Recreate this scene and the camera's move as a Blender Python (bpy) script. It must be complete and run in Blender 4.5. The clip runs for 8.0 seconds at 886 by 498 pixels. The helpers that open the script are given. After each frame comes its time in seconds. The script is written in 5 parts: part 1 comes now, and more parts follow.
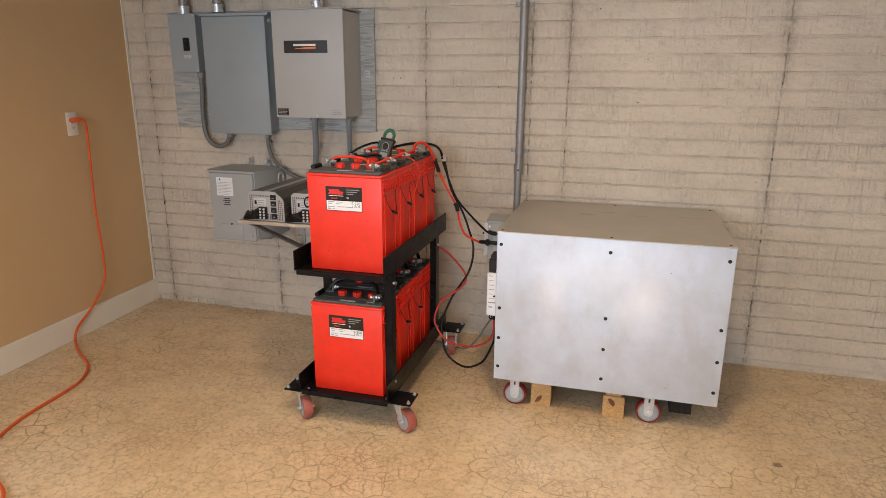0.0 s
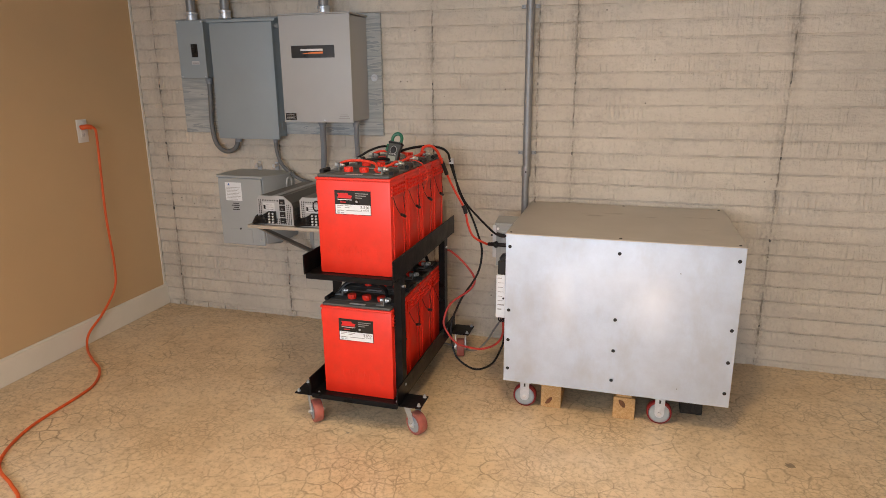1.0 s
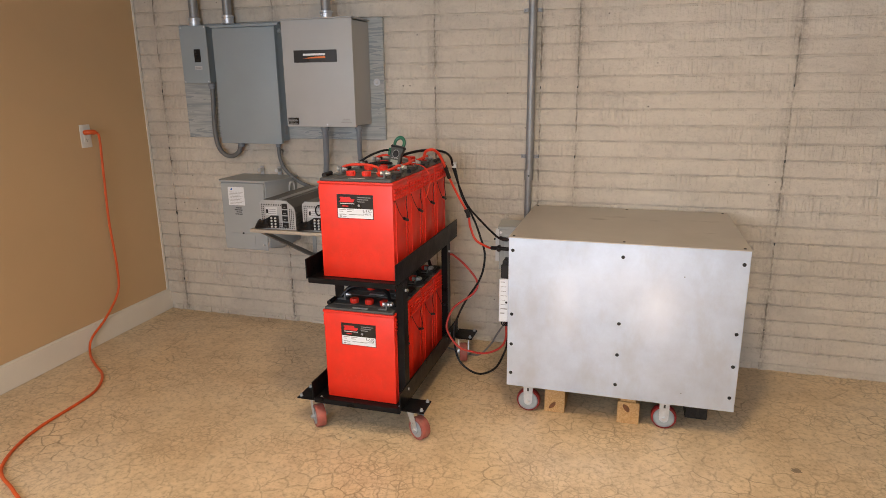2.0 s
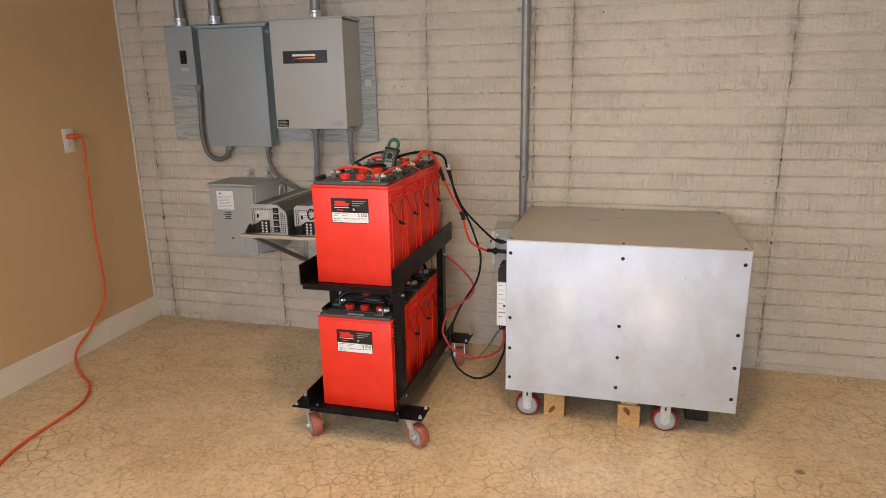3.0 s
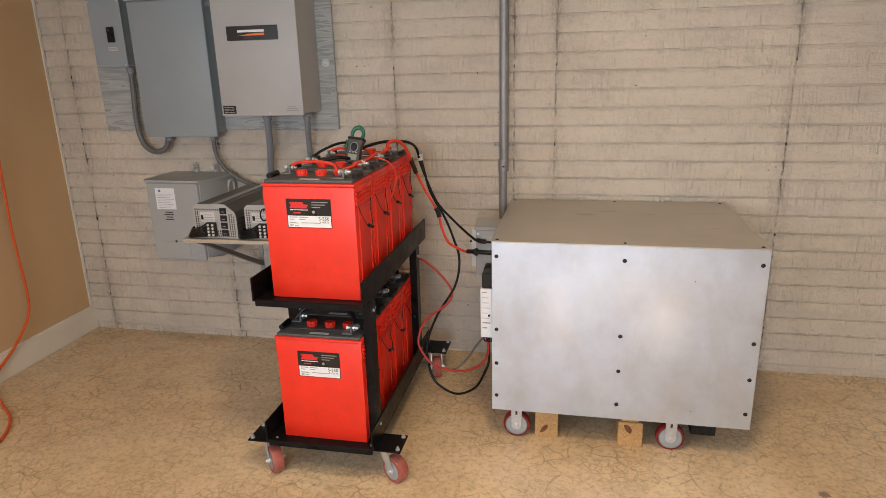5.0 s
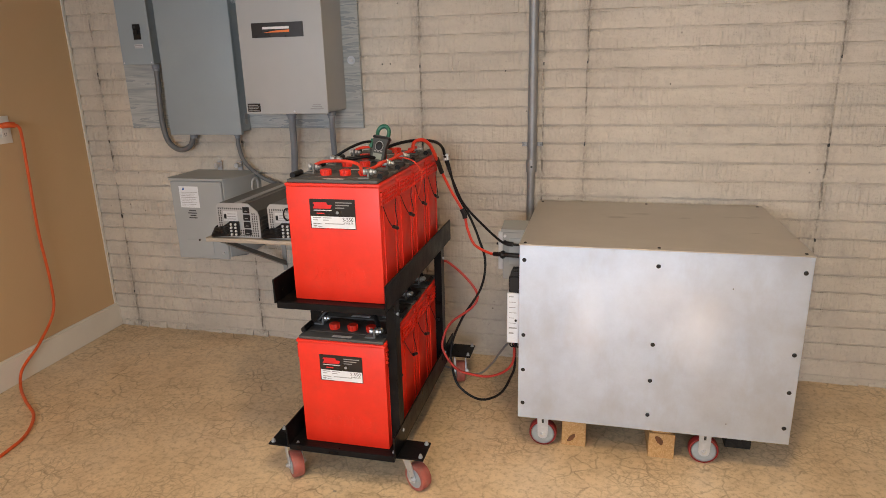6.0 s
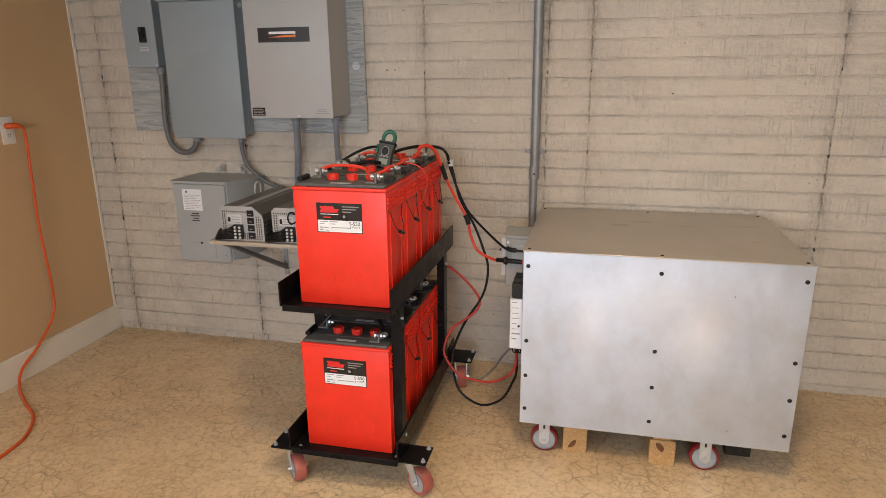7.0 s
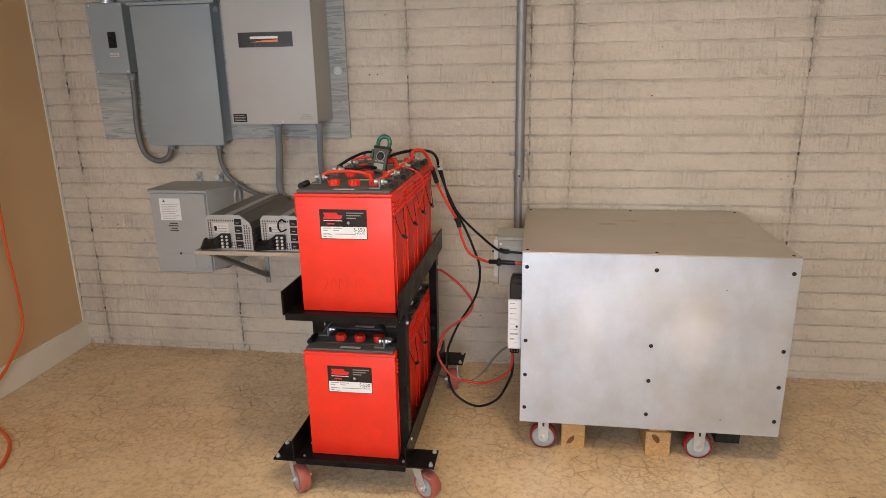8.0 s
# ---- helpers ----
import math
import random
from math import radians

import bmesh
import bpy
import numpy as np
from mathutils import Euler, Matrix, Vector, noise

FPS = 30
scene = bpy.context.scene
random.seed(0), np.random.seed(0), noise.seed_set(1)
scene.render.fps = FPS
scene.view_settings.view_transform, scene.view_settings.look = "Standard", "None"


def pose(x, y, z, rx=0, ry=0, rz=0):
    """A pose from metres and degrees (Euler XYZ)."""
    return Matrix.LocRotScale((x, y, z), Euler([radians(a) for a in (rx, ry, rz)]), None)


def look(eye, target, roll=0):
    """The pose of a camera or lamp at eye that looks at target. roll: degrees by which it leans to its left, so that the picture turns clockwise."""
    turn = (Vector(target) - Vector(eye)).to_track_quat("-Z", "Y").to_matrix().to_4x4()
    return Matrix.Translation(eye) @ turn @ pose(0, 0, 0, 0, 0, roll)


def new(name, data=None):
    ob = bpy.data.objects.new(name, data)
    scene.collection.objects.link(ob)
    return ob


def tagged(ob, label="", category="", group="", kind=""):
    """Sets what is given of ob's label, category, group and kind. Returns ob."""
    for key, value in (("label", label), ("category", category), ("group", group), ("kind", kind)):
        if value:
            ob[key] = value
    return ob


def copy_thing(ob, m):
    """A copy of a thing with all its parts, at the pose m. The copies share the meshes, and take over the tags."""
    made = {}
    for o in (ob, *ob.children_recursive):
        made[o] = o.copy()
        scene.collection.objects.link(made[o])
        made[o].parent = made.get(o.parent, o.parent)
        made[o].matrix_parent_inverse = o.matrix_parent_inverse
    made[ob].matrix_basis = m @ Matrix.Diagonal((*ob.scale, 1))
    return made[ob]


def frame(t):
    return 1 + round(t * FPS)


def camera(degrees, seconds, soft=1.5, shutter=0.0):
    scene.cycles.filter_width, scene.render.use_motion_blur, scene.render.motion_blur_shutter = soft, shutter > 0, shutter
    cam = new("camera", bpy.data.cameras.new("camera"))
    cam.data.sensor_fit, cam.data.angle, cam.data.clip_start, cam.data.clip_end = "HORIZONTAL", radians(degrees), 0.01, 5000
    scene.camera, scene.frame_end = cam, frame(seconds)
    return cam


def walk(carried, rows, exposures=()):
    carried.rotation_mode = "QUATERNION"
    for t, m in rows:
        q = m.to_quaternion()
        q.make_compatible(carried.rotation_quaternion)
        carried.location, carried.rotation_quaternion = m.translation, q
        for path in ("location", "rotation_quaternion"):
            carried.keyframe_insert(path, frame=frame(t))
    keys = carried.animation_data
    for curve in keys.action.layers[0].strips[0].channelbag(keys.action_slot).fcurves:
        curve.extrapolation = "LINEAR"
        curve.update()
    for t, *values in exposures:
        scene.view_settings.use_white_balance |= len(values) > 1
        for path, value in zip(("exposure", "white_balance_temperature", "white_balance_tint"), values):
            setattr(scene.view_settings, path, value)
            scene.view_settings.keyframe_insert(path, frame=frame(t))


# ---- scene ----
cam = camera(69.9, 8.0, soft=0.6)
PATH = [
    (0, (0.077, -0.026, 1.458), (-0.446, 1.831, 0.931), 0.3),
    (0.5, (0.074, -0.031, 1.452), (-0.464, 1.822, 0.928), 0.1),
    (1, (0.07, -0.033, 1.461), (-0.474, 1.82, 0.941), -0.4),
    (1.5, (0.073, -0.029, 1.454), (-0.484, 1.824, 0.947), -0.6),
    (3, (0.015, 0.013, 1.456), (-0.499, 1.879, 0.951), -1.0),
    (3.5, (-0.074, 0.094, 1.461), (-0.496, 1.98, 0.947), -1.1),
    (4, (-0.157, 0.136, 1.448), (-0.505, 2.033, 0.917), -1.1),
    (4.5, (-0.119, 0.253, 1.445), (-0.479, 2.142, 0.894), -1.3),
    (6, (-0.152, 0.409, 1.437), (-0.617, 2.272, 0.878), -1.4),
    (6.5, (-0.169, 0.4, 1.439), (-0.635, 2.263, 0.882), -1.3),
    (7, (-0.183, 0.387, 1.436), (-0.633, 2.26, 0.897), -0.6),
    (7.5, (-0.235, 0.376, 1.437), (-0.632, 2.261, 0.899), 0.2),
    (8, (-0.356, 0.344, 1.444), (-0.651, 2.249, 0.911), -1.0),
]
walk(cam, [(t, look(eye, target, roll)) for t, eye, target, roll in PATH])

# ---- world and large lights ----
world = bpy.data.worlds.new("sky")
scene.world = world
world.use_nodes = True
_sky = world.node_tree.nodes.new("ShaderNodeTexSky")
_sky.sky_type, _sky.sun_disc = "NISHITA", False
_sky.sun_elevation, _sky.sun_rotation = radians(40), radians(160)
_bg = world.node_tree.nodes["Background"]
_bg.inputs["Strength"].default_value = 0.1
world.node_tree.links.new(_sky.outputs[0], _bg.inputs["Color"])
scene.view_settings.exposure = -0.06


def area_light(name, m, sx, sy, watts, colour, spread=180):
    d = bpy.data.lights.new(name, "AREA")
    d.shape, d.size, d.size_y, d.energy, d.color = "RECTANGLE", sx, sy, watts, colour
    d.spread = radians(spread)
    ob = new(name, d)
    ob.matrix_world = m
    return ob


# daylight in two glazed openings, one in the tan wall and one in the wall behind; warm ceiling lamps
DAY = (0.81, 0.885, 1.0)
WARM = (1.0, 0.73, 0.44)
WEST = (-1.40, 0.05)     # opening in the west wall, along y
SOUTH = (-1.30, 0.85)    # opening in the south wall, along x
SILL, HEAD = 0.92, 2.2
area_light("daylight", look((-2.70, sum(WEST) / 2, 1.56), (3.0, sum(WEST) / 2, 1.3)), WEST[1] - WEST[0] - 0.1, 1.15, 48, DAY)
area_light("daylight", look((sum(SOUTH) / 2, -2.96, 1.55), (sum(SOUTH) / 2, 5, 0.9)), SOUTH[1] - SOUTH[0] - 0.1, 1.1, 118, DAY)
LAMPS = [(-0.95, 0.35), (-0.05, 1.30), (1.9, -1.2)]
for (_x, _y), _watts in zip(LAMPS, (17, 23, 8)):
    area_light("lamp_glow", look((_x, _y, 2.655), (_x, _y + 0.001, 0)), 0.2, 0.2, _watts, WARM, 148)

# ---- materials ----


class Net:
    """A small wrapper for node trees."""

    def __init__(self, name):
        self.mat = bpy.data.materials.new(name)
        self.mat.use_nodes = True
        self.t = self.mat.node_tree
        self.bsdf = self.t.nodes["Principled BSDF"]

    def node(self, kind, **props):
        n = self.t.nodes.new("ShaderNode" + kind)
        for k, v in props.items():
            if k in n.inputs.keys():
                n.inputs[k].default_value = v
        return n

    def link(self, a, b):
        self.t.links.new(a, b)

    def coords(self, where="object"):
        if where == "world":
            return self.node("NewGeometry").outputs["Position"]
        return self.node("TexCoord").outputs["Object"]

    def scaled(self, vec, sx, sy, sz):
        m = self.node("Mapping")
        m.inputs["Scale"].default_value = (sx, sy, sz)
        self.link(vec, m.inputs["Vector"])
        return m.outputs[0]

    def noise(self, vec, scale, detail=4.0, rough=0.6, distortion=0.0):
        n = self.node("TexNoise")
        n.inputs["Scale"].default_value, n.inputs["Detail"].default_value = scale, detail
        n.inputs["Roughness"].default_value, n.inputs["Distortion"].default_value = rough, distortion
        self.link(vec, n.inputs["Vector"])
        return n.outputs["Fac"]

    def ramp(self, fac, lo, hi, a=0.0, b=1.0):
        n = self.node("MapRange")
        n.clamp = True
        for k, v in zip(("From Min", "From Max", "To Min", "To Max"), (lo, hi, a, b)):
            n.inputs[k].default_value = v
        self.link(fac, n.inputs["Value"])
        return n.outputs["Result"]

    def math(self, op, a, b=None):
        n = self.node("Math")
        n.operation = op
        for i, v in enumerate((a, b)):
            if v is None:
                continue
            if isinstance(v, (int, float)):
                n.inputs[i].default_value = v
            else:
                self.link(v, n.inputs[i])
        return n.outputs[0]

    def mix(self, fac, a, b, mode="MIX"):
        n = self.t.nodes.new("ShaderNodeMix")
        n.data_type, n.blend_type = "RGBA", mode
        for i, v in ((0, fac), (6, a), (7, b)):
            if isinstance(v, (int, float)):
                n.inputs[i].default_value = v
            elif isinstance(v, tuple):
                n.inputs[i].default_value = (*v, 1)
            else:
                self.link(v, n.inputs[i])
        return n.outputs[2]

    def bump(self, height, strength, distance=0.01):
        n = self.node("Bump")
        n.inputs["Strength"].default_value, n.inputs["Distance"].default_value = strength, distance
        self.link(height, n.inputs["Height"])
        self.link(n.outputs[0], self.bsdf.inputs["Normal"])

    def out(self, colour, rough, metal=0.0, spec=0.5):
        for k, v in (("Base Color", colour), ("Roughness", rough), ("Metallic", metal), ("Specular IOR Level", spec)):
            if isinstance(v, tuple):
                self.bsdf.inputs[k].default_value = (*v, 1)
            elif isinstance(v, (int, float)):
                self.bsdf.inputs[k].default_value = v
            else:
                self.link(v, self.bsdf.inputs[k])
        return self.mat


def plain(name, col, rough=0.5, metal=0.0, var=0.18, scale=9.0, grain=120.0, bump=0.06, where="object", spec=0.5, dirt=None):
    """A surface with blotches, fine grain, uneven gloss and, where given, dirt of another colour."""
    n = Net(name)
    c = n.coords(where)
    big, fine = n.noise(c, scale), n.noise(c, grain, 2.0)
    dark = tuple(max(0.0, v * (1 - var)) for v in col)
    light = tuple(min(1.0, v * (1 + var)) for v in col)
    colour = n.mix(n.ramp(big, 0.3, 0.7), dark, light)
    colour = n.mix(n.ramp(fine, 0.3, 0.7, 0.0, 0.22), colour, dark)
    if dirt:
        colour = n.mix(n.ramp(n.noise(c, scale * 1.7, 6.0, 0.7), 0.52, 0.72, 0.0, dirt[1]), colour, dirt[0])
    n.bump(fine, bump, 0.004)
    return n.out(colour, n.ramp(big, 0.3, 0.7, max(0.05, rough - 0.08), min(1, rough + 0.08)), metal, spec)


SEAMS = (-2.73, -1.93, -0.972, -0.405, -0.217, 0.769)


def concrete_wall():
    n = Net("cast_concrete")
    c = n.coords("world")
    sep = n.node("SeparateXYZ")
    n.link(c, sep.inputs[0])
    big = n.noise(c, 1.3, 4.0, 0.55)
    mid = n.noise(n.scaled(c, 1, 1, 1.8), 5.0, 5.0, 0.65)
    fine = n.noise(c, 70.0, 3.0)
    # upright comb marks left by the form liner, in patches, broken at each course
    comb = n.noise(n.scaled(c, 66, 1, 7.0), 1.0, 2.0, 0.5, 0.35)
    patch = n.ramp(n.noise(n.scaled(c, 1, 1, 2.0), 3.4, 4.0, 0.65), 0.36, 0.60)
    col = n.mix(n.ramp(big, 0.3, 0.7), (0.535, 0.485, 0.412), (0.66, 0.603, 0.52))
    col = n.mix(n.ramp(mid, 0.50, 0.74, 0.0, 0.38), col, (0.41, 0.375, 0.335))
    col = n.mix(n.ramp(n.noise(c, 19.0, 5.0, 0.7), 0.54, 0.72, 0.0, 0.42), col, (0.38, 0.345, 0.30))
    col = n.mix(n.ramp(fine, 0.60, 0.76, 0.0, 0.42), col, (0.33, 0.30, 0.265))
    info = n.node("ObjectInfo")
    col = n.mix(n.ramp(info.outputs["Random"], 0, 1, 0.0, 0.16), col, (0.42, 0.39, 0.345))
    pale = n.ramp(n.noise(n.scaled(c, 1.5, 1, 4), 2.0, 5.0), 0.50, 0.72, 0.0, 0.35)
    col = n.mix(pale, col, (0.71, 0.65, 0.56))
    # rusty, ragged stains down the form seams
    ragged = n.math("MULTIPLY", n.math("SUBTRACT", n.noise(n.scaled(c, 3, 1, 8), 2.0, 5.0, 0.7), 0.5), 0.075)
    x = n.math("ADD", sep.outputs[0], ragged)
    stain = thin = None
    wander = n.math("MULTIPLY", n.math("SUBTRACT", n.noise(n.scaled(c, 1, 1, 14), 1.0, 3.0), 0.5), 0.016)
    for sx in SEAMS:
        d = n.math("ABSOLUTE", n.math("SUBTRACT", x, sx))
        g = n.ramp(d, 0.0, 0.05, 1.0, 0.0)
        stain = g if stain is None else n.math("MAXIMUM", stain, g)
        d = n.math("ABSOLUTE", n.math("SUBTRACT", n.math("ADD", sep.outputs[0], wander), sx))
        g = n.ramp(d, 0.001, 0.0055, 1.0, 0.0)
        thin = g if thin is None else n.math("MAXIMUM", thin, g)
    streak = n.ramp(n.noise(n.scaled(c, 6, 1, 1.3), 2.0, 4.0), 0.36, 0.64, 0.05, 0.62)
    streak = n.math("MULTIPLY", streak, n.ramp(n.noise(n.scaled(c, 2, 1, 1), 40.0, 4.0, 0.7), 0.36, 0.6, 0.2, 1.0))
    col = n.mix(n.math("MULTIPLY", stain, streak), col, (0.21, 0.175, 0.14))
    broken = n.ramp(n.noise(n.scaled(c, 1, 1, 7), 1.5, 4.0, 0.7), 0.44, 0.60, 0.0, 0.72)
    col = n.mix(n.math("MULTIPLY", thin, broken), col, (0.10, 0.085, 0.07))
    # a darker tone along the bed joints, stronger in some stretches
    bed = n.math("ABSOLUTE", n.math("SUBTRACT", n.math("FRACT", n.math("DIVIDE", n.math("ADD", n.math("SUBTRACT", sep.outputs[2], 0.036), n.math("MULTIPLY", wander, 0.25)), 0.0803)), 0.5))
    bed_tone = n.math("MULTIPLY", n.ramp(bed, 0.40, 0.5), n.ramp(n.noise(n.scaled(c, 3, 1, 8), 1.6, 5.0, 0.7), 0.46, 0.66, 0.02, 0.42))
    col = n.mix(bed_tone, col, (0.31, 0.275, 0.23))
    pits = n.node("TexVoronoi")
    pits.inputs["Scale"].default_value = 21.0
    n.link(c, pits.inputs["Vector"])
    pit = n.math("MULTIPLY", n.ramp(pits.outputs["Distance"], 0.05, 0.12, 1.0, 0.0), n.ramp(n.noise(c, 9.0, 2.0), 0.60, 0.68))
    col = n.mix(n.math("MULTIPLY", pit, 0.8), col, (0.12, 0.11, 0.10))
    # faint darker tint in the comb grooves, for their dirt and shadow
    groove = n.math("MULTIPLY", n.ramp(comb, 0.34, 0.50, 1.0, 0.0), patch)
    col = n.mix(n.math("MULTIPLY", groove, 0.05), col, (0.33, 0.30, 0.265))
    height = n.math("ADD", n.math("MULTIPLY", n.math("MULTIPLY", comb, patch), 1.7), n.math("ADD", n.math("MULTIPLY", fine, 0.35), n.math("MULTIPLY", n.noise(c, 24.0, 4.0, 0.7), 0.8)))
    n.bump(height, 0.75, 0.010)
    return n.out(col, 0.88, 0.0, 0.25)


def crackled_floor():
    n = Net("stained_concrete_floor")
    c = n.coords("world")
    warp = n.node("VectorMath")
    warp.operation = "ADD"
    wn = n.node("TexNoise")
    wn.inputs["Scale"].default_value, wn.inputs["Detail"].default_value = 16.0, 4.0
    n.link(c, wn.inputs["Vector"])
    sc = n.node("VectorMath")
    sc.operation = "SCALE"
    sc.inputs["Scale"].default_value = 0.05
    n.link(wn.outputs["Color"], sc.inputs[0])
    n.link(c, warp.inputs[0])
    n.link(sc.outputs[0], warp.inputs[1])

    def cells(scale, width):
        v = n.node("TexVoronoi")
        v.feature, v.voronoi_dimensions = "DISTANCE_TO_EDGE", "2D"
        v.inputs["Scale"].default_value = scale
        n.link(warp.outputs[0], v.inputs["Vector"])
        return n.ramp(v.outputs["Distance"], 0.0, width, 1.0, 0.0)

    big = n.noise(c, 1.1, 4.0, 0.55)
    mid = n.noise(c, 6.0, 6.0, 0.68)
    fine = n.noise(c, 48.0, 4.0, 0.7)
    shown = n.ramp(n.noise(c, 1.9, 4.0), 0.36, 0.60, 0.08, 1.0)
    wide = n.math("MULTIPLY", cells(13.0, 0.07), n.ramp(n.noise(c, 8.0, 3.0), 0.38, 0.58, 0.08, 1.0))
    small = n.math("MULTIPLY", cells(30.0, 0.13), n.ramp(n.noise(c, 3.2, 3.0), 0.46, 0.6, 0.0, 0.7))
    lines = n.math("MULTIPLY", n.math("MAXIMUM", wide, small), shown)
    col = n.mix(n.ramp(big, 0.3, 0.7), (0.66, 0.495, 0.305), (0.81, 0.655, 0.445))
    col = n.mix(n.ramp(mid, 0.44, 0.72, 0.0, 0.55), col, (0.45, 0.32, 0.19))
    col = n.mix(n.ramp(n.noise(c, 2.1, 4.0, 0.6), 0.5, 0.68, 0.0, 0.55), col, (0.72, 0.605, 0.45))
    col = n.mix(n.ramp(n.noise(c, 21.0, 5.0, 0.7), 0.50, 0.70, 0.0, 0.42), col, (0.40, 0.285, 0.17))
    col = n.mix(n.ramp(fine, 0.50, 0.68, 0.0, 0.50), col, (0.29, 0.205, 0.12))
    col = n.mix(n.math("MULTIPLY", lines, 0.78), col, (0.22, 0.15, 0.085))
    n.bump(n.math("SUBTRACT", n.math("MULTIPLY", fine, 0.5), lines), 0.2, 0.005)
    return n.out(col, n.ramp(mid, 0.3, 0.7, 0.26, 0.44), 0.0, 0.45)


def wood(name, a, b, along="y", rings=26.0, rough=0.6):
    n = Net(name)
    c = n.coords()
    s = {"x": (1.2, 14, 14), "y": (14, 1.2, 14), "z": (14, 14, 1.2)}[along]
    v = n.scaled(c, *s)
    w = n.noise(v, 1.6, 5.0, 0.6, 1.2)
    g = n.noise(n.scaled(c, *(k * 6 for k in s)), 1.2, 2.0)
    band = n.math("FRACT", n.math("MULTIPLY", w, rings * 0.3))
    col = n.mix(n.ramp(band, 0.1, 0.9), a, b)
    col = n.mix(n.ramp(g, 0.5, 0.75, 0.0, 0.35), col, tuple(k * 0.6 for k in a))
    n.bump(g, 0.15, 0.004)
    return n.out(col, rough, 0.0, 0.3)


def aluminium():
    n = Net("mill_aluminium")
    c = n.coords("world")
    sep = n.node("SeparateXYZ")
    n.link(c, sep.inputs[0])
    smear = n.noise(n.scaled(c, 3.0, 3.0, 1.6), 2.2, 5.0, 0.62)
    cloud = n.noise(c, 5.5, 6.0, 0.7)
    brush = n.noise(n.scaled(c, 160.0, 2.0, 2.0), 1.0, 2.0)
    # reflected window light painted in as brighter bluish patches, with uneven edges
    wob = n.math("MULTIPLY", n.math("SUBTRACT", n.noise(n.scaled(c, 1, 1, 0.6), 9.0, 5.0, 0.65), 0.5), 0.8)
    sheen = None
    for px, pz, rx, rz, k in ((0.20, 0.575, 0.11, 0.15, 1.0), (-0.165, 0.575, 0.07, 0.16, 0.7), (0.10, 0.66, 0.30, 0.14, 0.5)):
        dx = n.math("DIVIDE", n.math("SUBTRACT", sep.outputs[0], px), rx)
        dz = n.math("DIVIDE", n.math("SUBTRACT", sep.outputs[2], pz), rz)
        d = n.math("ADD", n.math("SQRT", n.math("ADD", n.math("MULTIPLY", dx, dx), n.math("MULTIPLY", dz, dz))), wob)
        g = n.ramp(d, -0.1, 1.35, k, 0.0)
        sheen = g if sheen is None else n.math("MAXIMUM", sheen, g)
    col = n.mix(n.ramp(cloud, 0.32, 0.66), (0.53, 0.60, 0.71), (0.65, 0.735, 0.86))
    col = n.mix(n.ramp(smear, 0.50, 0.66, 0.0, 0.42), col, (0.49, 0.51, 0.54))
    col = n.mix(n.math("MULTIPLY", sheen, 0.8), col, (0.86, 0.91, 1.0))
    n.bump(brush, 0.05, 0.002)
    rough = n.math("ADD", n.ramp(smear, 0.3, 0.7, 0.40, 0.54), n.ramp(cloud, 0.3, 0.7, -0.12, 0.08))
    rough = n.math("SUBTRACT", rough, n.math("MULTIPLY", sheen, 0.04))
    return n.out(col, rough, 0.92)


# top sheet: the tan wall's reflection is painted into this darker colour
def dull_wall_toned_aluminium():
    n = Net("dull_wall_toned_aluminium")
    c = n.coords("world")
    cloud = n.noise(c, 4.0, 6.0, 0.68)
    blot = n.noise(n.scaled(c, 1, 2.4, 1), 3.0, 3.0)
    col = n.mix(n.ramp(cloud, 0.3, 0.7), (0.54, 0.505, 0.455), (0.64, 0.605, 0.555))
    col = n.mix(n.ramp(blot, 0.64, 0.74, 0.0, 0.6), col, (0.27, 0.24, 0.21))
    n.bump(n.noise(c, 140.0, 2.0), 0.05, 0.002)
    return n.out(col, n.ramp(cloud, 0.3, 0.7, 0.42, 0.58), 0.75)


M_WALL = concrete_wall()
M_FLOOR = crackled_floor()
M_TAN = plain("tan_wall_paint", (0.60, 0.425, 0.245), 0.75, var=0.05, scale=1.2, grain=170, bump=0.10, where="world", spec=0.3)
M_WHITE = plain("white_trim_paint", (0.76, 0.73, 0.66), 0.45, var=0.05, scale=3.0, bump=0.03, where="world")
M_CEIL = plain("ceiling_paint", (0.26, 0.255, 0.245), 0.85, var=0.04, scale=2.0, where="world")
M_RED = plain("red_polypropylene", (0.78, 0.028, 0.010), 0.45, var=0.10, scale=10.0, grain=60, bump=0.05, dirt=((0.55, 0.05, 0.025), 0.35))
M_REDCAP = plain("red_cap_plastic", (0.74, 0.03, 0.013), 0.35, var=0.08)
M_REDCABLE = plain("red_cable_jacket", (0.72, 0.05, 0.022), 0.42, var=0.12, scale=20)
M_DULLRED = plain("dull_red_cable_jacket", (0.48, 0.045, 0.035), 0.45, var=0.15, scale=20)
M_LID = plain("dark_grey_lid", (0.075, 0.074, 0.072), 0.5, var=0.2, scale=14, spec=0.4, dirt=((0.11, 0.105, 0.10), 0.5))
M_BLACK = plain("black_rubber", (0.009, 0.009, 0.010), 0.42, var=0.3, scale=20, spec=0.22)
M_STEEL = plain("black_painted_steel", (0.007, 0.007, 0.008), 0.34, var=0.35, scale=12, grain=60, bump=0.16, spec=0.14, dirt=((0.035, 0.025, 0.02), 0.35))
M_ZINC = plain("zinc_plated_steel", (0.60, 0.64, 0.69), 0.34, 0.65, var=0.15, scale=25)
M_CHROME = plain("bright_steel", (0.66, 0.67, 0.68), 0.44, 0.95, var=0.1, scale=25)
M_GALV = plain("galvanised_conduit", (0.29, 0.295, 0.30), 0.5, 0.45, var=0.2, scale=14)
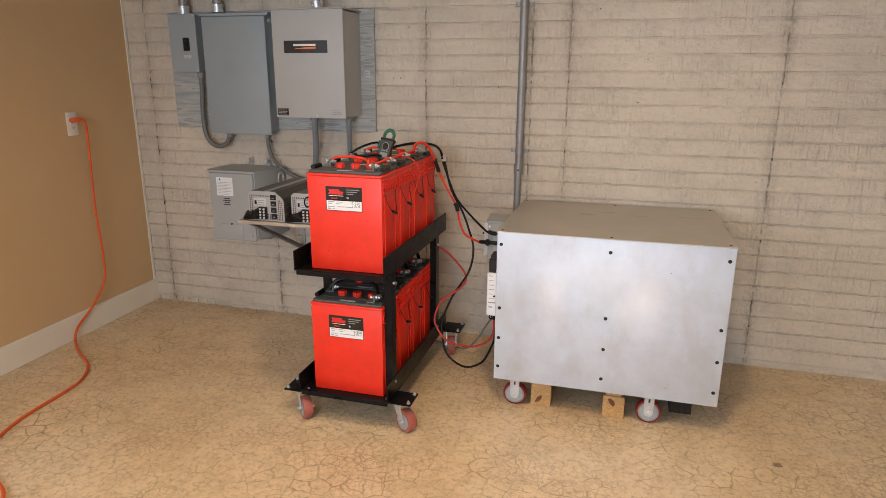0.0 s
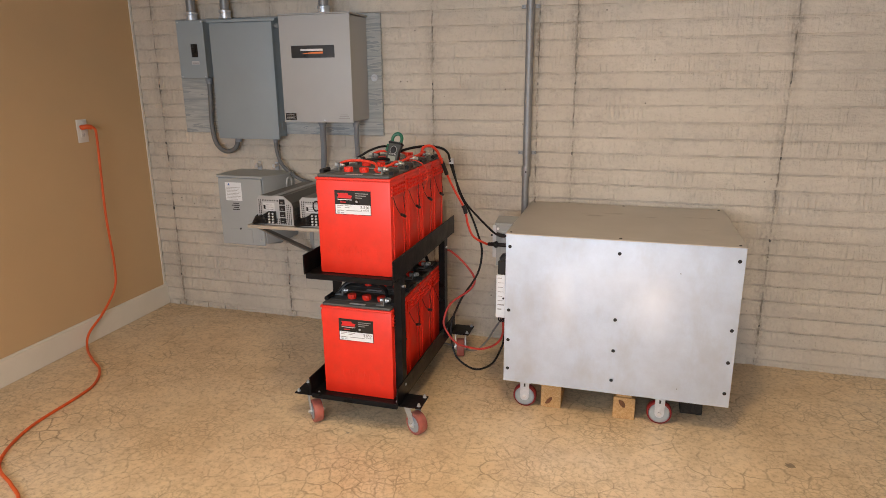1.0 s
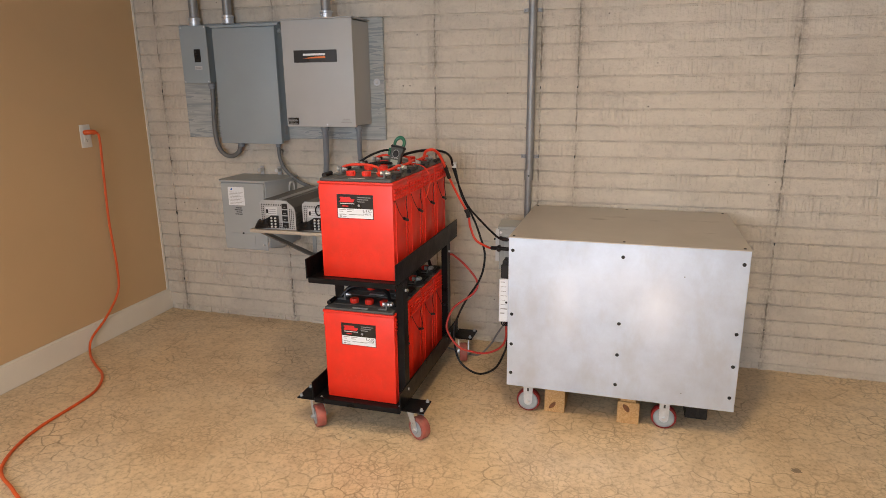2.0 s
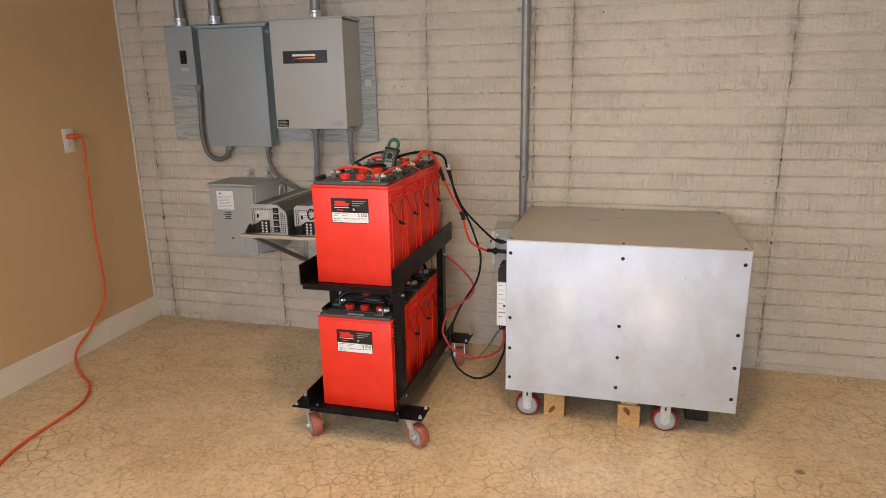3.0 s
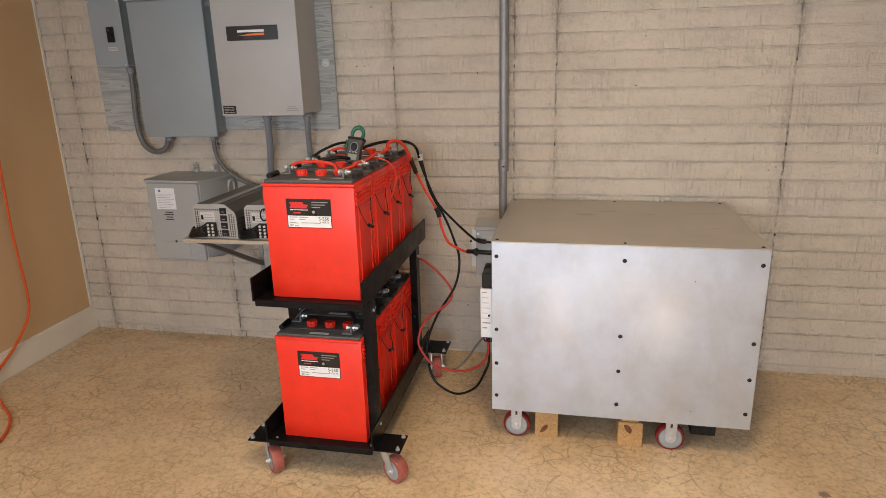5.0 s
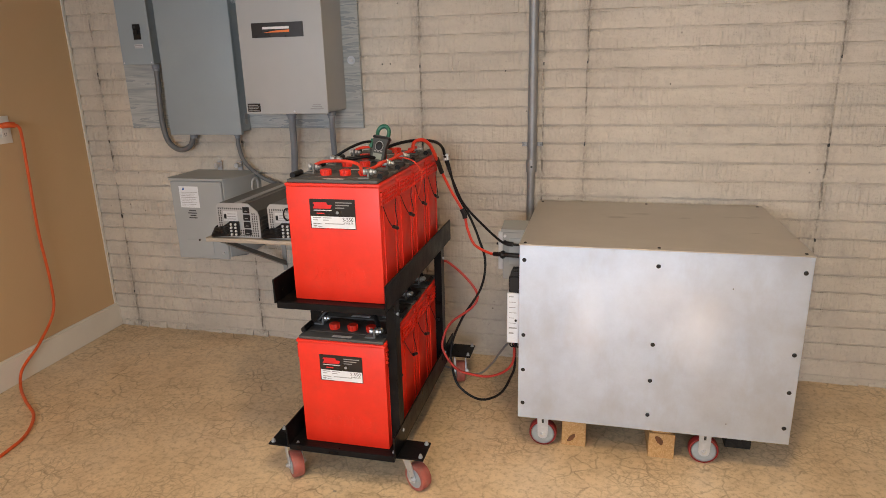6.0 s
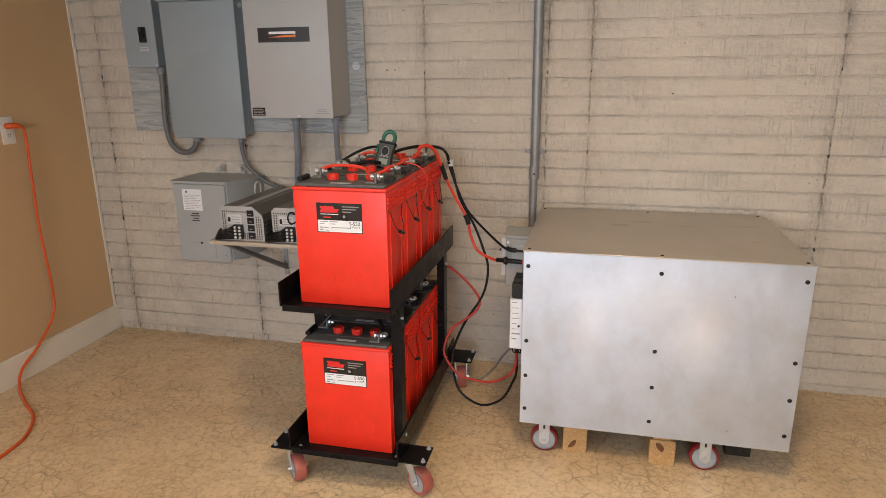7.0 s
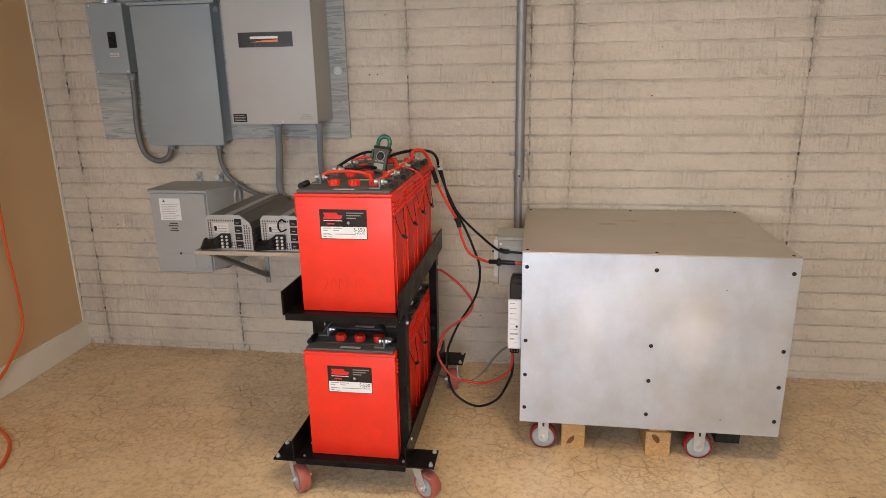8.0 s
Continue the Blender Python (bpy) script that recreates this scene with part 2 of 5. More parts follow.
M_TYRE = plain("red_polyurethane_tyre", (0.36, 0.10, 0.08), 0.5, var=0.25, scale=25, dirt=((0.28, 0.20, 0.155), 0.7))
M_TYRE2 = plain("dark_red_tyre", (0.26, 0.022, 0.022), 0.42, var=0.2, scale=25, dirt=((0.2, 0.12, 0.1), 0.35))
M_HUB = plain("pale_blue_grey_wheel", (0.36, 0.415, 0.455), 0.4, 0.3, var=0.15, scale=25)
M_GREYBLUE = plain("grey_blue_enamel", (0.295, 0.35, 0.385), 0.45, 0.0, var=0.05, scale=4, bump=0.04)
M_GREYWARM = plain("pale_grey_cover_enamel", (0.42, 0.435, 0.445), 0.48, 0.0, var=0.05, scale=4, bump=0.04)
M_GREYMID = plain("mid_grey_enamel", (0.31, 0.325, 0.32), 0.48, 0.0, var=0.06, scale=5, bump=0.04)
M_TRANS = plain("pale_grey_enamel", (0.36, 0.385, 0.395), 0.45, var=0.05, scale=5, bump=0.04)
M_ENCL = plain("dark_grey_enamel", (0.165, 0.17, 0.17), 0.48, var=0.06, scale=5, bump=0.04)
M_PVC = plain("grey_pvc_conduit", (0.22, 0.24, 0.265), 0.5, var=0.12, scale=12)
M_FLEX = plain("grey_flexible_conduit", (0.14, 0.145, 0.15), 0.5, var=0.15, scale=12)
M_ALU = aluminium()
M_ALUTOP = dull_wall_toned_aluminium()
M_INV = plain("inverter_aluminium", (0.44, 0.455, 0.47), 0.4, 0.55, var=0.1, scale=10)
M_INVDARK = plain("inverter_dark_case", (0.13, 0.125, 0.115), 0.4, 0.4, var=0.15, scale=10)
M_PAPER = plain("white_label_paper", (0.76, 0.79, 0.83), 0.6, var=0.04, scale=20)
M_INK = plain("black_ink", (0.03, 0.03, 0.03), 0.5, var=0.1)
M_GREYINK = plain("grey_ink", (0.30, 0.30, 0.30), 0.6, var=0.1)
M_LABELBLACK = plain("black_label_film", (0.012, 0.010, 0.010), 0.3, var=0.2)
M_LABELRED = plain("red_ink", (0.70, 0.02, 0.02), 0.4, var=0.1)
M_ORANGEINK = plain("orange_ink", (0.85, 0.20, 0.03), 0.4, var=0.1)
M_WHITEINK = plain("white_ink", (0.8, 0.8, 0.8), 0.4, var=0.05)
M_BLUEINK = plain("blue_ink", (0.03, 0.12, 0.42), 0.4, var=0.1)
M_ORANGECORD = plain("orange_cord_jacket", (0.68, 0.105, 0.022), 0.42, var=0.1, scale=25)
M_GREEN = plain("green_plastic", (0.012, 0.13, 0.075), 0.35, var=0.12, scale=25)
M_METER = plain("dark_grey_meter_plastic", (0.05, 0.055, 0.053), 0.45, var=0.15, scale=30)
M_LCD = plain("grey_green_display", (0.30, 0.33, 0.29), 0.2, var=0.05)
M_BLACKPL = plain("black_plastic", (0.010, 0.010, 0.011), 0.4, var=0.2, scale=25, spec=0.35)
M_WHITEPL = plain("white_plastic", (0.74, 0.73, 0.69), 0.4, var=0.04)
M_LIGHTGREY = plain("light_grey_plastic", (0.58, 0.59, 0.60), 0.45, var=0.06)
M_PLY = wood("weathered_plywood", (0.45, 0.475, 0.475), (0.285, 0.32, 0.335), "x", 15)
M_SHELF = wood("shelf_plywood", (0.50, 0.44, 0.36), (0.40, 0.34, 0.27), "x", 14)
M_PINE = wood("pine_post", (0.56, 0.36, 0.17), (0.43, 0.25, 0.10), "y", 24)
M_PINEKNOT = plain("pine_knot", (0.16, 0.06, 0.02), 0.6, var=0.3, scale=60)
M_DARKWOOD = wood("dark_timber", (0.035, 0.028, 0.022), (0.02, 0.017, 0.014), "y", 14)
M_SPOT = plain("floor_stain", (0.30, 0.22, 0.14), 0.5, var=0.4, scale=40, where="world")
M_GREYCORD = plain("grey_cord_jacket", (0.22, 0.22, 0.22), 0.5, var=0.1)
M_GLASS = Net("window_glass").mat
_g = M_GLASS.node_tree.nodes["Principled BSDF"]
_g.inputs["Transmission Weight"].default_value, _g.inputs["Roughness"].default_value = 1.0, 0.02
M_LAMP = Net("lamp_diffuser").mat
_g = M_LAMP.node_tree.nodes["Principled BSDF"]
_g.inputs["Emission Color"].default_value, _g.inputs["Emission Strength"].default_value = (*WARM, 1), 4.0

# ---- shape helpers (all in world metres) ----
PLACE = {}


def thing(name, at, label, category, group="", kind=""):
    ob = new(name)
    ob.location = at
    PLACE[ob] = Vector(at)
    ob.empty_display_size = 0.05
    return tagged(ob, label, category, group, kind)


def mesh_of(name, bm, material, off=Vector((0, 0, 0)), angle=32):
    bmesh.ops.recalc_face_normals(bm, faces=bm.faces)
    for v in bm.verts:
        v.co -= off
    for f in bm.faces:
        f.smooth = True
    me = bpy.data.meshes.new(name)
    bm.to_mesh(me)
    bm.free()
    me.set_sharp_from_angle(angle=radians(angle))
    me.materials.append(material)
    return me


def part(name, bm, material, parent, label=""):
    off = PLACE[parent]
    ob = new(name, mesh_of(name, bm, material, off))
    ob.parent = parent
    PLACE[ob] = off
    return tagged(ob, label)


def solo(name, bm, material, label, category, kind="", group=""):
    cs = [v.co for v in bm.verts]
    at = Vector(((min(c.x for c in cs) + max(c.x for c in cs)) / 2, (min(c.y for c in cs) + max(c.y for c in cs)) / 2, min(c.z for c in cs)))
    ob = new(name, mesh_of(name, bm, material, at))
    ob.location = at
    PLACE[ob] = at
    return tagged(ob, label, category, group, kind)


def B():
    return bmesh.new()


def box(bm, x0, x1, y0, y1, z0, z1, bevel=0.0, seg=2, m=None):
    made = bmesh.ops.create_cube(bm, size=1)["verts"]
    for v in made:
        v.co = Vector(((x0 + x1) / 2 + v.co.x * (x1 - x0), (y0 + y1) / 2 + v.co.y * (y1 - y0), (z0 + z1) / 2 + v.co.z * (z1 - z0)))
    if bevel:
        edges = list({e for v in made for e in v.link_edges})
        out = bmesh.ops.bevel(bm, geom=edges, offset=bevel, segments=seg, affect="EDGES", profile=0.5)
        made = list({v for f in out["faces"] for v in f.verts} | {v for v in made if v.is_valid})
    if m is not None:
        for v in made:
            v.co = m @ v.co
    return bm


def frame_of(d):
    d = Vector(d).normalized()
    a = Vector((0, 0, 1)) if abs(d.z) < 0.95 else Vector((1, 0, 0))
    u = d.cross(a).normalized()
    return d, u, d.cross(u).normalized()


def rod(bm, p0, p1, r, r2=None, seg=16):
    p0, p1 = Vector(p0), Vector(p1)
    _, u, w = frame_of(p1 - p0)
    r2 = r if r2 is None else r2
    rings = []
    for p, q in ((p0, r), (p1, r2)):
        rings.append([bm.verts.new(p + q * (math.cos(2 * math.pi * i / seg) * u + math.sin(2 * math.pi * i / seg) * w)) for i in range(seg)])
    for i in range(seg):
        j = (i + 1) % seg
        bm.faces.new((rings[0][i], rings[0][j], rings[1][j], rings[1][i]))
    bm.faces.new(rings[0][::-1])
    bm.faces.new(rings[1])
    return bm


def lathe(bm, profile, at, axis, seg=24):
    """profile: (radius, height along the axis) pairs."""
    d, u, w = frame_of(axis)
    at = Vector(at)
    rings = []
    for r, h in profile:
        c = at + d * h
        rings.append([bm.verts.new(c + r * (math.cos(2 * math.pi * i / seg) * u + math.sin(2 * math.pi * i / seg) * w)) for i in range(seg)])
    for a, b in zip(rings, rings[1:]):
        for i in range(seg):
            j = (i + 1) % seg
            bm.faces.new((a[i], a[j], b[j], b[i]))
    bm.faces.new(rings[0][::-1])
    bm.faces.new(rings[-1])
    return bm


def spline(pts, steps=8):
    pts = [Vector(p) for p in pts]
    ext = [2 * pts[0] - pts[1], *pts, 2 * pts[-1] - pts[-2]]
    out = []
    for i in range(1, len(ext) - 2):
        a, b, c, d = ext[i - 1:i + 3]
        for k in range(steps):
            t = k / steps
            out.append(0.5 * (2 * b + (c - a) * t + (2 * a - 5 * b + 4 * c - d) * t * t + (3 * b - a - 3 * c + d) * t ** 3))
    return out + [pts[-1]]


def tube(bm, pts, r, seg=10, steps=8, smooth=True):
    line = spline(pts, steps) if smooth else [Vector(p) for p in pts]
    _, u, w = frame_of(line[1] - line[0])
    rings = []
    for i, p in enumerate(line):
        d = (line[min(i + 1, len(line) - 1)] - line[max(i - 1, 0)]).normalized()
        u = (u - d * u.dot(d)).normalized()
        w = d.cross(u)
        rings.append([bm.verts.new(p + r * (math.cos(2 * math.pi * k / seg) * u + math.sin(2 * math.pi * k / seg) * w)) for k in range(seg)])
    for a, b in zip(rings, rings[1:]):
        for k in range(seg):
            j = (k + 1) % seg
            bm.faces.new((a[k], a[j], b[j], b[k]))
    bm.faces.new(rings[0][::-1])
    bm.faces.new(rings[-1])
    return bm


def prism(bm, poly, axis, a, b):
    """A polygon in the two axes other than axis, drawn out from a to b."""
    k = "xyz".index(axis)

    def at(p, d):
        v = list(p)
        v.insert(k, d)
        return bm.verts.new(v)

    lo, hi = [at(p, a) for p in poly], [at(p, b) for p in poly]
    bm.faces.new(lo[::-1])
    bm.faces.new(hi)
    for i in range(len(poly)):
        j = (i + 1) % len(poly)
        bm.faces.new((lo[i], lo[j], hi[j], hi[i]))
    return bm


def letters(name, body, size, m, material, parent):
    cu = bpy.data.curves.new(name, "FONT")
    cu.body, cu.size, cu.extrude = body, size, 0.0002
    ob = bpy.data.objects.new(name, cu)
    scene.collection.objects.link(ob)
    bpy.context.view_layer.update()
    me = bpy.data.meshes.new_from_object(ob.evaluated_get(bpy.context.evaluated_depsgraph_get()))
    bpy.data.objects.remove(ob)
    me.transform(m)
    me.transform(Matrix.Translation(-PLACE[parent]))
    me.materials.clear()
    me.materials.append(material)
    out = new(name, me)
    out.parent = parent
    PLACE[out] = PLACE[parent]
    return out


# ---- setting ----
solo("floor", box(B(), -3.1, 3.7, -3.1, 3.6, -0.12, 0.0), M_FLOOR, "tan stained concrete floor with fine crackle", "floor", "structure")
YW = 3.353
wall_n = solo("wall_north", box(B(), -3.1, 3.7, YW, 3.6, 0.0, 2.7), M_WALL, "grey cast concrete wall in a brick pattern", "wall", "structure")
LEAN = 0.030
west = B()


def west_x(y):
    return -2.873 + LEAN * (3.349 - y)


for y0, y1, z0, z1 in ((-2.95, WEST[0], 0.0, 2.7), (WEST[1], 3.349, 0.0, 2.7), (WEST[0], WEST[1], 0.0, SILL), (WEST[0], WEST[1], HEAD, 2.7)):
    prism(west, [(west_x(y1), y1), (west_x(y0), y0), (-3.1, y0), (-3.1, y1)], "z", z0, z1)
wall_w = solo("wall_west", west, M_TAN, "smooth tan painted plasterboard wall", "wall", "structure")


base = B()
n0, n1 = 3.347, -2.9
prism(base, [(west_x(n0), n0), (west_x(n1), n1), (west_x(n1) + 0.016, n1), (west_x(n0) + 0.016, n0)], "z", 0.002, 0.132)
prism(base, [(west_x(n0), n0), (west_x(n1), n1), (west_x(n1) + 0.009, n1), (west_x(n0) + 0.009, n0)], "z", 0.132, 0.139)
solo("baseboard", base, M_WHITE, "white painted wooden baseboard", "baseboard", "structure")
bead = B()
prism(bead, [(west_x(3.34), 3.326), (west_x(3.34) + 0.006, 3.326), (west_x(3.34) + 0.006, 3.341), (west_x(3.34), 3.341)], "z", 0.14, 2.69)
solo("trim", bead, M_WHITE, "white plaster bead where the walls meet", "trim", "structure")
solo("wall_east", box(B(), 3.5, 3.7, -2.95, 3.35, 0.0, 2.7), M_TAN, "smooth tan painted wall", "wall", "structure")
south = B()
box(south, -2.68, SOUTH[0], -3.1, -2.95, 0.0, 2.7)
box(south, SOUTH[1], 3.5, -3.1, -2.95, 0.0, 2.7)
box(south, *SOUTH, -3.1, -2.95, HEAD, 2.7)
box(south, *SOUTH, -3.1, -2.95, 0.0, SILL)
solo("wall_south", south, M_TAN, "smooth tan painted wall with a glazed opening", "wall", "structure")
solo("ceiling", box(B(), -3.1, 3.7, -3.1, 3.6, 2.7, 2.8), M_CEIL, "plain grey painted ceiling", "ceiling", "structure")


def window(name, m, wide):
    """A framed pane; m sets its foot's middle, x along the wall, y outwards."""
    w = thing(name, m.translation, "white framed window in the tan wall", "window", kind="structure")

    def put(bm):
        for v in bm.verts:
            v.co = m @ v.co
        return bm

    fr, h, e = B(), HEAD - SILL, wide / 2
    box(fr, -e, -e + 0.05, 0.04, 0.13, 0, h)
    box(fr, e - 0.05, e, 0.04, 0.13, 0, h)
    box(fr, -e + 0.05, e - 0.05, 0.04, 0.13, 0, 0.05)
    box(fr, -e + 0.05, e - 0.05, 0.04, 0.13, h - 0.05, h)
    part("window_frame", put(fr), M_WHITE, w)
    pane = part("pane", put(box(B(), -e + 0.05, e - 0.05, 0.085, 0.095, 0.05, h - 0.05)), M_GLASS, w)
    pane.visible_shadow = False


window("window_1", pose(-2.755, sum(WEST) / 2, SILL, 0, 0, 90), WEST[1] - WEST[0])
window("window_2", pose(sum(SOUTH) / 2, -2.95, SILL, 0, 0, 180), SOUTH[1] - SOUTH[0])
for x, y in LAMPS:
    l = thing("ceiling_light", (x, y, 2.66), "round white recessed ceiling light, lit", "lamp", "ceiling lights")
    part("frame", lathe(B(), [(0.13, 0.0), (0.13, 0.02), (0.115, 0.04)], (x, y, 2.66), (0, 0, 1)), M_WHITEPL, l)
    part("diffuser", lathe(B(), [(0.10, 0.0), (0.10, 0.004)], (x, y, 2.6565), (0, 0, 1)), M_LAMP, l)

# ---- electrical wall: backing board, boxes, conduits ----
solo("backing_board", box(B(), -2.555, -1.259, 3.327, 3.349, 1.152, 1.803, 0.003, 1), M_PLY, "weathered grey-blue plywood board on the concrete wall", "board")
for x, z in ((-1.302, 1.466),):
    lag = thing("lag_bolt", (x, 3.327, z), "zinc lag bolt and washer in the plywood", "bolt", "board bolts")
    part("washer", lathe(B(), [(0.019, 0.0), (0.019, 0.003)], (x, 3.3268, z), (0, -1, 0)), M_ZINC, lag)
    part("head", lathe(B(), [(0.010, 0.0), (0.010, 0.006), (0.007, 0.008)], (x, 3.3238, z), (0, -1, 0), 6), M_CHROME, lag)


def screw(parent, at, r=0.004, mat=None, axis=(0, -1, 0), name="screw"):
    return part(name, lathe(B(), [(r, 0.0), (r, 0.0012), (r * 0.6, 0.0022)], at, axis, 10), mat or M_ZINC, parent)


bp = thing("breaker_box", (-2.387, 3.28, 1.47), "small grey-blue steel breaker box on the plywood", "electrical box")
part("body", box(B(), -2.466, -2.304, 3.238, 3.3265, 1.476, 1.784, 0.003, 1), M_GREYBLUE, bp)
part("cover", box(B(), -2.474, -2.298, 3.228, 3.238, 1.470, 1.789, 0.003, 1), M_GREYBLUE, bp)
sw = part("breaker_switch", box(B(), -2.386, -2.345, 3.222, 3.2278, 1.588, 1.660, 0.002, 1), M_BLACKPL, bp, "black breaker switch")
part("toggle", box(B(), -2.375, -2.356, 3.213, 3.2218, 1.612, 1.632, 0.002, 1), M_BLACKPL, sw)
part("toggle", box(B(), -2.383, -2.366, 3.216, 3.2218, 1.640, 1.652, 0.002, 1), M_INK, sw)
bpl = part("label", box(B(), -2.390, -2.342, 3.2270, 3.2278, 1.548, 1.566), M_LIGHTGREY, bp, "pale grey printed label")
for k in range(2):
    part("print", box(B(), -2.387, -2.346, 3.2264, 3.2270, 1.552 + 0.007 * k, 1.555 + 0.007 * k), M_GREYINK, bpl)
for x in (-2.464, -2.308):
    for z in (1.480, 1.779):
        screw(bp, (x, 3.228, z))

lc = thing("load_centre", (-2.06, 3.28, 1.128), "large grey-blue steel electrical panel with a plain cover", "electrical box")
part("body", box(B(), -2.247, -1.862, 3.250, 3.3265, 1.142, 1.790, 0.004, 1), M_GREYBLUE, lc)
part("cover", box(B(), -2.258, -1.859, 3.228, 3.250, 1.128, 1.770, 0.004, 2), M_GREYBLUE, lc)
part("rain_lip", prism(B(), [(3.218, 1.772), (3.218, 1.784), (3.3265, 1.798), (3.3265, 1.7905), (3.250, 1.7905), (3.226, 1.772)], "x", -2.262, -1.832), M_GREYBLUE, lc)
part("latch", rod(B(), (-1.8615, 3.275, 1.748), (-1.851, 3.275, 1.748), 0.012), M_CHROME, lc, "bright steel latch")
for z in (1.19, 1.215):
    part("knockout", lathe(B(), [(0.015, 0.0), (0.015, 0.002)], (-1.862, 3.290, z), (1, 0, 0)), M_GREYMID, lc)

ts = thing("transfer_switch", (-1.515, 3.2, 1.24), "pale grey steel transfer switch box with a black nameplate", "electrical box")
part("body", box(B(), -1.7264, -1.3406, 3.1040, 3.3265, 1.2429, 1.7769, 0.003, 1), M_GREYWARM, ts)
part("cover", box(B(), -1.7365, -1.3325, 3.0900, 3.1040, 1.2378, 1.7820, 0.004, 2), M_GREYWARM, ts)
part("rain_lip", box(B(), -1.7385, -1.3284, 3.0860, 3.322, 1.7822, 1.7901, 0.003, 1), M_GREYWARM, ts)
plate = part("nameplate", box(B(), -1.6695, -1.4218, 3.0876, 3.0898, 1.5688, 1.6307, 0.0008, 1), M_LABELBLACK, ts, "black nameplate with a white bar and an orange wedge")
part("emblem", box(B(), -1.6147, -1.4868, 3.0870, 3.0876, 1.6033, 1.6134), M_WHITEINK, plate)
part("emblem", prism(B(), [(-1.6147, 1.5891), (-1.4868, 1.5891), (-1.4868, 1.5992), (-1.5517, 1.5967)], "y", 3.0870, 3.0876), M_ORANGEINK, plate)
tag = part("warning_label", box(B(), -1.7274, -1.6634, 3.0890, 3.0898, 1.2490, 1.2855), M_LABELBLACK, ts, "small black warning label")
for k in range(4):
    part("print", box(B(), -1.7223, -1.6695 - 0.006 * (k % 2), 3.0885, 3.0890, 1.2541 + 0.0072 * k, 1.2566 + 0.0072 * k), M_GREYINK, tag)
for k in range(3):
    part("vent", box(B(), -1.4147 + 0.006 * k, -1.3538 - 0.006 * k, 3.0875, 3.0898, 1.2591 + 0.009 * k, 1.2622 + 0.009 * k), M_GREYINK, ts)
screw(ts, (-1.4959, 3.0900, 1.2490), 0.005)


def conduit(x, y, z0, z1, r, label, mat=None, fitting=True, group="conduits"):
    c = thing("conduit", (x, y, z0), label, "conduit", group)
    part("tube", rod(B(), (x, y, z0), (x, y, z1), r), mat or M_GALV, c)
    if fitting:
        part("connector", lathe(B(), [(r * 1.45, 0.0), (r * 1.45, 0.006), (r * 1.2, 0.008), (r * 1.2, 0.032), (r * 1.32, 0.034), (r * 1.32, 0.044), (r * 1.05, 0.048)], (x, y, z0), (0, 0, 1)), M_ZINC, c)
        part("screw", rod(B(), (x - 0.006, y - r * 1.1, z0 + 0.022), (x - 0.006, y - r * 1.5, z0 + 0.022), 0.005, seg=8), M_CHROME, c)
    return c


conduit(-2.402, 3.280, 1.7895, 2.699, 0.026, "galvanised steel conduit rising from the breaker box")
conduit(-2.182, 3.285, 1.795, 2.699, 0.026, "galvanised steel conduit rising from the electrical panel")
conduit(-1.520, 3.190, 1.7855, 2.699, 0.026, "galvanised steel conduit rising from the transfer switch")

wc = thing("wall_conduit", (-0.452, 3.318, 0.58), "grey steel conduit strapped upright to the wall", "conduit", "conduits")
part("tube", rod(B(), (-0.449, 3.318, 0.99), (-0.449, 3.318, 2.699), 0.021), M_GALV, wc)
part("lower_tube", rod(B(), (-0.453, 3.318, 0.58), (-0.453, 3.318, 0.985), 0.018), M_GALV, wc)
part("coupling", lathe(B(), [(0.024, 0.0), (0.024, 0.05), (0.0225, 0.055)], (-0.451, 3.318, 0.955), (0, 0, 1)), M_GALV, wc)
part("screw", rod(B(), (-0.448, 3.296, 0.980), (-0.448, 3.291, 0.980), 0.005, seg=8), M_BLACKPL, wc)
for z in (1.078, 1.806):
    st = part("strap", box(B(), -0.497, -0.405, 3.336, 3.3445, z - 0.009, z + 0.009, 0.001, 1), M_GALV, wc, "zinc conduit strap")
    part("clip", lathe(B(), [(0.0235, -0.008), (0.0235, 0.008)], (-0.449, 3.318, z), (0, 0, 1)), M_GALV, st)
    for x in (-0.489, -0.411):
        part("bolt", rod(B(), (x, 3.3355, z), (x, 3.331, z), 0.0038, seg=8), M_ENCL, st)


def flex(name, pts, r, label, mat, ends=()):
    t = thing(name, pts[0], label, "cable", "wall cables")
    part("jacket", tube(B(), pts, r, 12, 10), mat, t)
    for p, d in ends:
        p, d = Vector(p), Vector(d).normalized()
        part("connector", lathe(B(), [(r * 1.3, 0.0), (r * 1.5, 0.006), (r * 1.5, 0.022), (r * 1.25, 0.026), (r * 1.25, 0.036)], p, d), M_PVC, t)
    return t


flex("flexible_conduit", [(-2.330, 3.285, 1.474), (-2.331, 3.285, 1.38), (-2.340, 3.285, 1.20), (-2.320, 3.285, 1.09), (-2.258, 3.285, 1.046), (-2.190, 3.285, 1.070), (-2.165, 3.285, 1.140)], 0.0138,
     "grey flexible conduit looping between the two electrical boxes", M_FLEX, [((-2.330, 3.285, 1.475), (0, 0, -1)), ((-2.165, 3.285, 1.141), (0, 0, -1))])
flex("armoured_cable", [(-1.918, 3.285, 1.141), (-1.915, 3.285, 1.05), (-1.885, 3.285, 0.975), (-1.80, 3.29, 0.905), (-1.70, 3.30, 0.87), (-1.58, 3.305, 0.86)], 0.0105,
     "thin grey armoured cable hanging below the electrical panel", M_FLEX, [((-1.918, 3.285, 1.1415), (0, 0, -1))])
